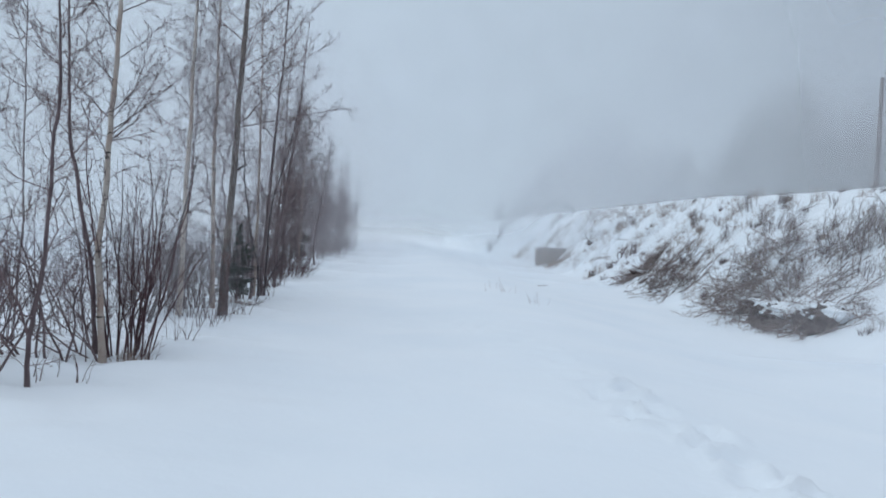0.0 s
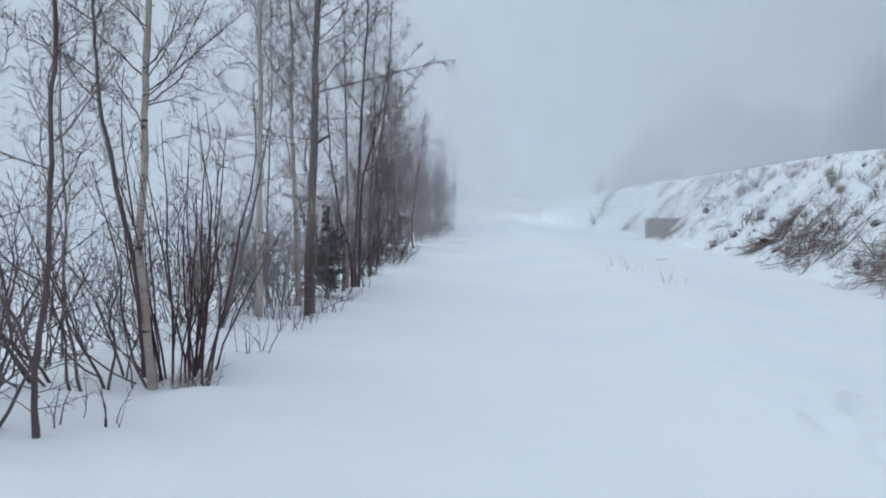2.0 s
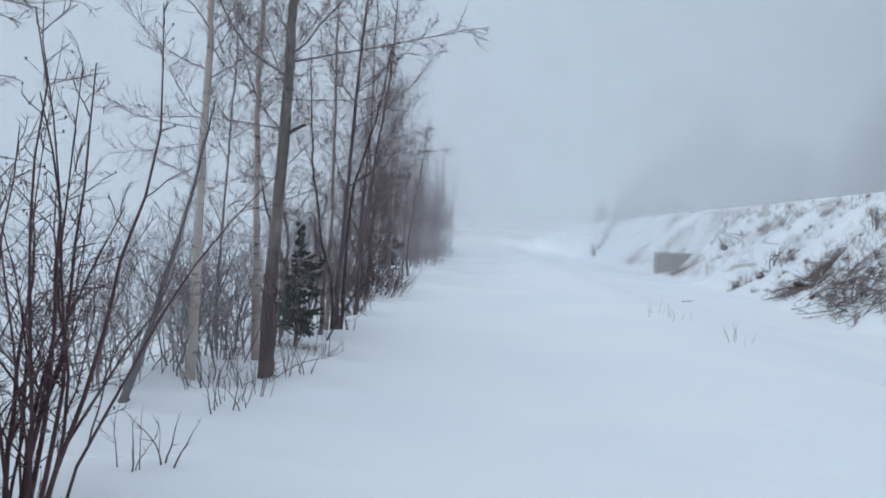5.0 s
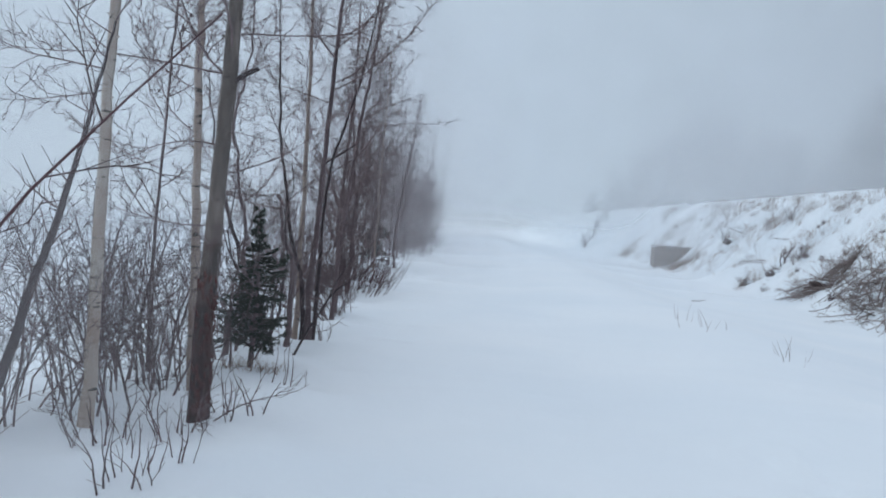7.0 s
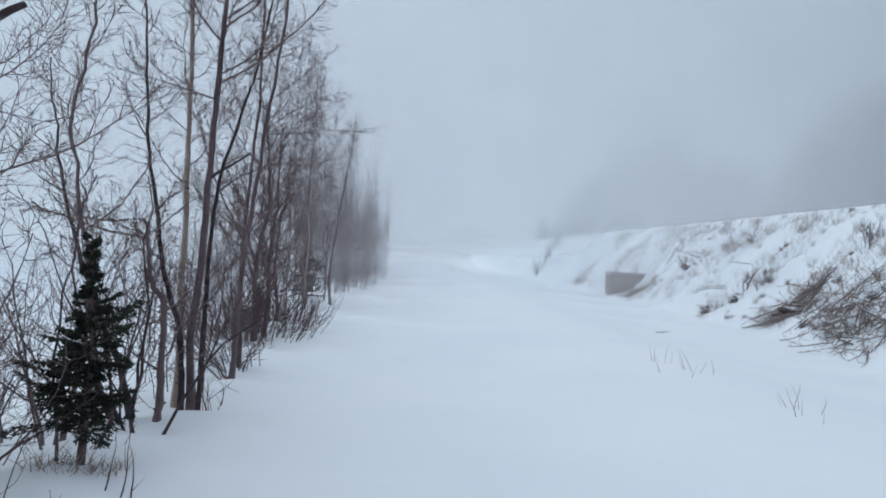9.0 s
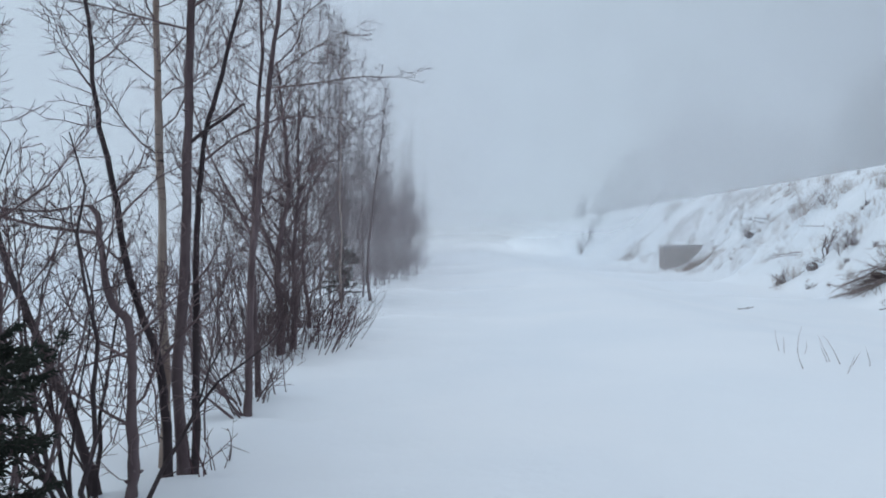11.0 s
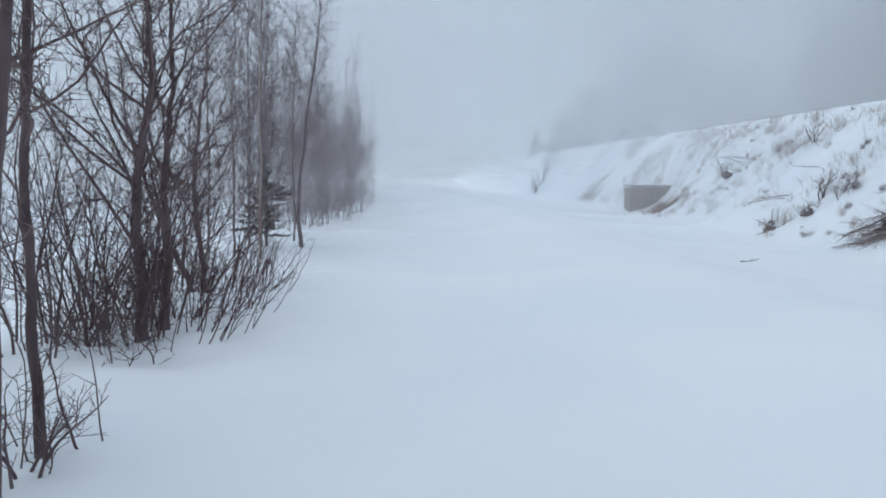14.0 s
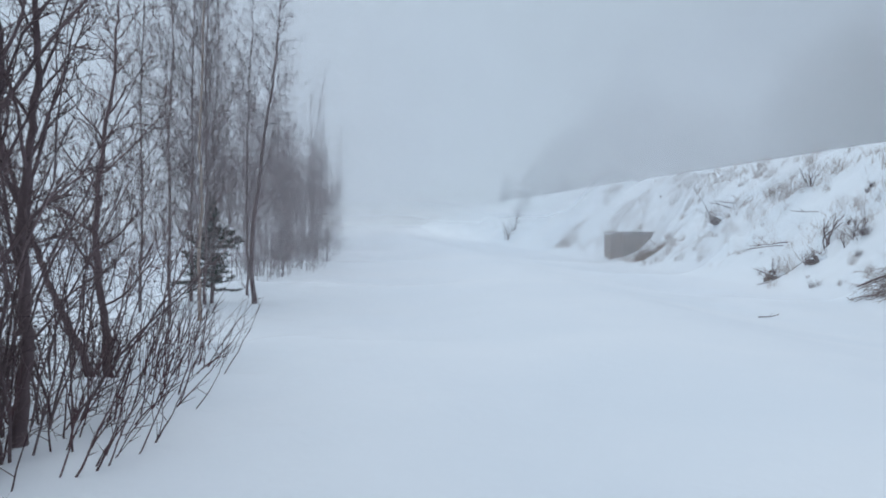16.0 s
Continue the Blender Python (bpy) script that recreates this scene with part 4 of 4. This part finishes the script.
def grass_tuft(place, seed, blades, height, spread_r=0.14, mat=None, width=0.0045, splay=0.5, label="tuft of dry brown grass poking through snow"):
    rng = random.Random(seed)
    x, y = place
    s = Shape()
    for _ in range(blades):
        a, d = rng.uniform(0, 6.28), spread_r * math.sqrt(rng.random())
        p = Vector((d * math.cos(a), d * math.sin(a), -0.08))
        b = rng.uniform(0, 6.28)
        q = Vector((math.cos(b) * rng.uniform(0, splay), math.sin(b) * rng.uniform(0, splay), 1.0)) * height * rng.uniform(0.35, 1.0)
        s.blade(p, q, width * rng.uniform(0.6, 1.3), Vector((math.cos(b), math.sin(b), -0.6)) * height * rng.uniform(0, 0.35))
    ob = new("grass_tuft", s.mesh("grass_tuft", mat or STRAW))
    ob.location = (x, y, ground_z(x, y))
    return tagged(ob, label, "grass", "dead grass on the bank")


def loose_stick(place, length, heading, seed, r=0.014, lift=0.05, label="bare broken stick lying on the snow"):
    rng = random.Random(seed)
    x, y = place
    root = thing("stick", (x, y, ground_z(x, y)), label, "stick", "loose sticks on the snow")
    q = Vector((math.cos(heading), math.sin(heading), lift))
    st = shoot(rng, Vector((0, 0, 0.01)), q, length, 5, 0.1, 0)
    st = [Vector((p.x, p.y, max(p.z, ground_z(x + p.x, y + p.y) - ground_z(x, y) + 0.01))) for p in st]
    s = Shape()
    s.tube(st, [r * (1 - 0.1 * k) for k in range(6)], 6, True)
    part("stem", s, DARK_BARK, root)
    s = Shape()
    p, d = at(st, 0.5)
    s.tube(shoot(rng, p, sideways(rng, d, 0.6), length * 0.3, 3, 0.1, 0.05), [r * 0.6, r * 0.5, r * 0.4, r * 0.3], 5)
    part("branch", s, DARK_BARK, root)
    return root


brush_pile((9.1, 33.0), 101, 110, (0.9, 2.7), "heap of cut brush at the foot of the bank", 2.1, twigs=6, high=0.4)
brush_pile((9.3, 25.4), 102, 120, (1.0, 2.8), "heap of cut brush at the foot of the bank", 2.1, twigs=6, high=0.4)
brush_pile((10.5, 26.8), 103, 56, (0.8, 1.8), "heap of cut brush on the snowy bank", 1.6)
brush_pile((9.6, 20.8), 105, 50, (0.8, 1.5), "tangle of brush over bare soil", 1.4)
brush_pile((11.2, 22.4), 106, 44, (0.9, 1.8), "tangle of dark brush near the top of the bank", 1.4, heading=0.6)
soil_lump((9.05, 22.9), 111, (0.4, 0.8, 0.5), "dark clod of bare frozen soil under snow")
soil_lump((9.45, 20.7), 112, (0.45, 0.9, 0.5), "dark clod of bare frozen soil under snow")
brush_pile((8.95, 22.2), 108, 46, (0.5, 1.7), "sticks and roots hanging over bare soil", 1.1)
soil_lump((9.3, 24.6), 113, (0.4, 0.7, 0.3), "dark clod of bare frozen soil under snow")
brush_pile((8.95, 36.8), 107, 56, (0.8, 0.6), "heap of brown brush over bare soil on the bank", 1.1, 0.018, 8, -0.5, 0.4)
soil_lump((8.9, 36.7), 114, (0.6, 0.3, 0.18), "brown clod of bare soil under cut brush")
loose_stick((8.0, 38.1), 1.9, -0.75, 201, 0.028, 0.5, "thick dark stick leaning out of the brush")
loose_stick((8.75, 43.5), 1.1, 2.4, 202, 0.018, 0.0)
loose_stick((8.7, 43.7), 1.2, 2.6, 203, 0.016, 0.0)
loose_stick((9.6, 43.4), 0.8, 3.0, 204, 0.014, 0.02)
loose_stick((3.92, 33.85), 0.42, 0.05, 205, 0.012, 0.1)
loose_stick((7.05, 41.6), 1.7, -0.2, 206, 0.011, 0.02)
loose_stick((7.6, 34.6), 0.9, -0.3, 207, 0.014, 0.1)
loose_stick((9.4, 49.8), 1.0, 3.4, 208, 0.018, 0.1)
loose_stick((9.5, 49.6), 0.8, 2.9, 209, 0.016, 0.05)
soil_lump((7.66, 41.8), 115, (0.26, 0.2, 0.2), "small dark clod of bare soil under dead stalks")
soil_lump((8.36, 40.8), 116, (0.2, 0.16, 0.15), "small dark clod of bare soil under dead stalks")
soil_lump((8.85, 49.4), 117, (0.3, 0.2, 0.18), "small dark clod of bare soil high on the bank")
shrub("bank_shrub", (8.75, 41.1), 229, "crooked forked dark stump on the snowy bank", 4, 1.1, 0.14, (-0.25, 0), 0.5, 0.032, 2, 0.3, 1, DARK_BARK, category="shrub", group="small shrubs on the bank", wander=0.16)
for k, (x, y, h) in enumerate(((9.2, 40.2, 0.8), (9.0, 40.5, 0.6), (8.9, 49.8, 1.2), (10.3, 45.4, 0.9), (8.3, 41.0, 0.5), (7.55, 41.8, 0.7))):
    shrub("bank_shrub", (x, y), 230 + k, "small broken dark shrub on the snowy bank", 5, h, 0.18, (-0.1, 0), 0.5, 0.016, 4, 0.25, 1, DARK_BARK, category="shrub", group="small shrubs on the bank", wander=0.14)
for k, (x, y, h, n) in enumerate(((10.8, 26.5, 1.0, 9), (10.82, 36.4, 0.8, 9), (11.7, 30.6, 0.6, 8), (11.4, 24.7, 0.9, 6), (11.4, 23.7, 1.2, 10), (11.7, 23.2, 0.9, 8), (10.45, 31.6, 0.5, 6), (10.8, 29.3, 0.7, 9), (11.6, 22.5, 0.9, 7), (10.7, 24.1, 0.5, 6), (11.2, 28.2, 0.7, 7), (11.3, 33.6, 0.6, 7))):
    shrub("bank_shrub", (x, y), 250 + k, "tangled brown stump shoots high on the snowy bank", n, h, 0.26, (0.05, -0.05), 0.7, 0.017, 7, 0.32, 2, BRUSH, BRUSH, category="shrub", group="small shrubs on the bank", wander=0.13)
tuft_kinds = [grass_tuft((7.53, 41.8), 120, 90, 0.5), grass_tuft((8.3, 41.0), 121, 110, 0.42, 0.2, RED_BARK, 0.004),
              grass_tuft((7.7, 39.5), 122, 60, 0.3, 0.16, RED_BARK, 0.005), grass_tuft((8.0, 38.8), 123, 40, 0.25, 0.1, BRUSH, 0.005),
              grass_tuft((7.6, 54.6), 124, 240, 0.7, 0.55, STRAW, 0.005, 0.35), grass_tuft((7.2, 54.0), 125, 200, 0.6, 0.4, STRAW, 0.005, 0.35),
              grass_tuft((8.9, 50.4), 126, 60, 0.9, 0.35, STRAW, 0.004, 0.25), grass_tuft((10.6, 49.0), 131, 26, 0.8, 0.3, STRAW, 0.004, 0.2),
              grass_tuft((9.9, 47.0), 132, 30, 0.6, 0.22, BRUSH, 0.004, 0.3)]
tuft_rng = random.Random(9)
for k in range(170):
    y = tuft_rng.uniform(15, 36) if k < 75 else tuft_rng.uniform(36, 62)
    x = float(bank_foot(y)) + tuft_rng.uniform(0.3, 5.0)
    s = tuft_rng.uniform(0.5, 1.1) * (1.0 if k < 75 else 0.8)
    kind_i = tuft_rng.choice((0, 1, 1, 2, 6, 7, 8, 8)) if k < 75 else tuft_rng.choice((3, 6, 7, 7, 7, 8))
    copy_thing(tuft_kinds[kind_i], Matrix.LocRotScale((x, y, ground_z(x, y)), Euler((0, 0, tuft_rng.uniform(0, 6.28))), Vector((s, s, s * tuft_rng.uniform(0.7, 1.4)))))
for k in range(60):
    y = tuft_rng.uniform(22, 42)
    x = float(bank_foot(y)) + tuft_rng.uniform(1.2, 4.7)
    s = tuft_rng.uniform(0.5, 0.95)
    copy_thing(tuft_kinds[tuft_rng.choice((1, 2, 6, 7, 8))], Matrix.LocRotScale((x, y, ground_z(x, y)), Euler((0, 0, tuft_rng.uniform(0, 6.28))), Vector((s, s, s * tuft_rng.uniform(0.7, 1.2)))))
# thin dead grass in drifts over the far half of the bank
for k in range(18):
    cy = tuft_rng.uniform(37, 60)
    cx = float(bank_foot(cy)) + tuft_rng.uniform(0.4, 4.6)
    for _ in range(5):
        x, y = cx + tuft_rng.gauss(0, 0.5), cy + tuft_rng.gauss(0, 0.8)
        s = tuft_rng.uniform(0.35, 0.75)
        copy_thing(tuft_kinds[tuft_rng.choice((3, 6, 7, 7, 8))], Matrix.LocRotScale((x, y, ground_z(x, y)), Euler((0, 0, tuft_rng.uniform(0, 6.28))), Vector((s, s, s * tuft_rng.uniform(0.6, 1.3)))))
for x, y, s in ((7.5, 53.8, 0.7), (7.9, 53.6, 0.6), (7.1, 53.4, 0.6), (8.2, 54.0, 0.5)):
    copy_thing(tuft_kinds[4], Matrix.LocRotScale((x, y, ground_z(x, y)), Euler((0, 0, x * 9)), Vector((s, s, s * 0.8))))
for k, (x, y, h) in enumerate(((7.7, 54.9, 0.7), (8.0, 54.6, 0.8), (8.35, 54.8, 0.75), (7.75, 55.5, 0.8), (8.7, 54.6, 0.6))):
    grass_tuft((x, y), 160 + k, 70, h, 0.34, STRAW, 0.005, 0.9, "thick tuft of dead straw beside a plank box")
stalk_a = shrub("bank_shrub", (11.0, 24.0), 240, "upright dark stalks standing on the snowy bank", 7, 1.1, 0.3, (0, 0), 0.2, 0.014, 5, 0.3, 2, DARK_BARK, group="small shrubs on the bank", wander=0.07)
stalk_b = shrub("bank_shrub", (11.0, 36.7), 241, "upright dark stalks standing on the snowy bank", 9, 0.7, 0.25, (0, 0), 0.25, 0.010, 6, 0.25, 2, DARK_BARK, group="small shrubs on the bank", wander=0.07)
for k in range(44):
    y = tuft_rng.uniform(15, 33)
    x = float(bank_foot(y)) + tuft_rng.uniform(0.8, 4.5)
    s = tuft_rng.uniform(0.5, 1.1)
    copy_thing(stalk_a if k % 2 else stalk_b, Matrix.LocRotScale((x, y, ground_z(x, y) - 0.05), Euler((0, 0, tuft_rng.uniform(0, 6.28))), Vector((s, s, s))))
def bank_grass(seed, count):
    """Thin dead stalks in drifts all over the face of the bank."""
    rng = random.Random(seed)
    s = Shape()
    while count:
        y = rng.uniform(17, 72)
        x = float(bank_foot(y)) + rng.uniform(0.3, 4.3)
        if noise.noise(Vector((x * 0.55, y * 0.3, 2.0))) + 0.6 * noise.noise(Vector((x * 1.9, y * 1.1, 7.0))) < rng.uniform(0.0, 0.5):
            continue
        count -= 1
        h = rng.uniform(0.12, 0.42)
        q = Vector((rng.gauss(0, 0.35), rng.gauss(0, 0.35), 1.0)) * h
        s.blade(Vector((x, y, ground_z(x, y) - 0.04)), q, rng.uniform(0.003, 0.006), Vector((rng.gauss(0, 0.3), rng.gauss(0, 0.3), -0.2)) * h)
    return tagged(new("dead_grass", s.mesh("dead_grass", STRAW)), "thin dead grass stalks in drifts on the snowy bank", "grass", kind="stuff")


bank_grass(77, 6500)
# brown scrub that climbs the bank far along
for k in range(9):
    x, y = 4.9 + 0.42 * k, 86.0 + 1.3 * k + 0.6 * (k % 2)
    copy_thing(stalk_a, Matrix.LocRotScale((x, y, ground_z(x, y) - 0.05), Euler((0, 0, k)), Vector((1.5, 1.5, 1.2))))

grass_tuft((-3.95, 15.9), 127, 120, 0.22, 0.22, STRAW, 0.004, 0.8, "flattened yellow grass at the foot of a spruce")
grass_tuft((-3.7, 16.0), 128, 70, 0.2, 0.14, STRAW, 0.004, 0.8, "flattened yellow grass at the foot of a spruce")
grass_tuft((-3.5, 9.6), 129, 90, 0.35, 0.2, STRAW, 0.004, 0.5, "dry yellow grass among shrub stems")

# shoots standing in the lane
for k, (x, y) in enumerate(((1.77, 21.8), (2.35, 19.8), (1.5, 22.6), (1.38, 21.4), (2.2, 19.2))):
    shrub("low_shoots", (x, y), 140 + k, "few thin bare shoots standing in the open snow", (5, 5, 4, 2, 3)[k], 0.38, 0.2, (0, 0), 0.3, 0.0040, 0, 0.1, 1, TWIG, forks=0, category="shoots", group="shoots in the lane")
for k, (x, y) in enumerate(((-3.48, 8.1), (-3.82, 8.13), (-3.4, 10.7), (-3.29, 10.85), (-3.21, 9.3), (-3.52, 12.57), (-3.33, 12.7), (-3.27, 13.0), (-3.53, 12.8), (-3.5, 15.6), (-3.45, 13.9), (-3.5, 14.3), (-3.75, 13.75), (-3.95, 13.6), (-3.85, 13.2), (-3.4, 14.4), (-3.75, 18.5), (-3.7, 18.1))):
    shrub("low_shoots", (x, y), 150 + k, "few thin bare shoots at the edge of the row", 4, 0.5, 0.12, (0.03, 0), 0.17, 0.0065, 2, 0.12, 1, RED_BARK, RED_BARK, forks=0, category="shoots", group="low shoots along the row", wander=0.1)


# ---- far woods and a pole on the level top of the bank ----
def far_woods(label, seed, groves):
    """Dim tree masses: slim trunks in loose clouds of fine twigs that thin out upwards."""
    rng = random.Random(seed)
    s = Shape()
    for gx, gy, wide, tall, trees in groves:
        for _ in range(trees):
            x, y = gx + wide * max(-1.7, min(1.7, rng.gauss(0, 1))), rng.gauss(gy, 4)
            near = math.exp(-((x - gx) / (wide * 1.3)) ** 2)
            h = tall * rng.uniform(0.5, 1.0) * (0.3 + 0.7 * near)
            z = ground_z(x, y) - 0.3
            s.tube([Vector((x, y, z)), Vector((x, y, z + h * 0.7))], [0.12, 0.03], 4)
            for _ in range(300):
                f = rng.random() ** 1.25
                reach = h * 0.2 * (1.15 - f) ** 0.6
                p = Vector((x + rng.gauss(0, reach), y + rng.gauss(0, reach), z + f * h + rng.gauss(0, 0.3)))
                q = Vector((rng.gauss(0, 0.3), rng.gauss(0, 0.3), rng.uniform(0.1, 0.6)))
                s.spike(p, q, 0.065)
    return tagged(new("far_woods", s.mesh("far_woods", TWIG)), label, "woods", kind="stuff")


far_woods("dim woods dissolving into haze above the bank", 21, ((12, 117, 2.6, 7, 12), (15.5, 113, 3.0, 10, 24), (21, 113, 4.5, 17, 60), (30, 114, 7, 11, 50), (45, 111, 6, 20, 110), (62, 112, 9, 23, 150)))


def far_pole():
    x, y = 38.0, 74.0
    root = thing("utility_pole", (x, y, ground_z(x, y) - 0.2), "grey wooden pole dim in haze on the bank", "pole")
    s = Shape()
    s.tube([Vector((0, 0, 0)), Vector((0, 0, 6)), Vector((0, 0, 12.2))], [0.24, 0.21, 0.17], 12)
    part("pole", s, DEAD_WOOD, root)


far_pole()
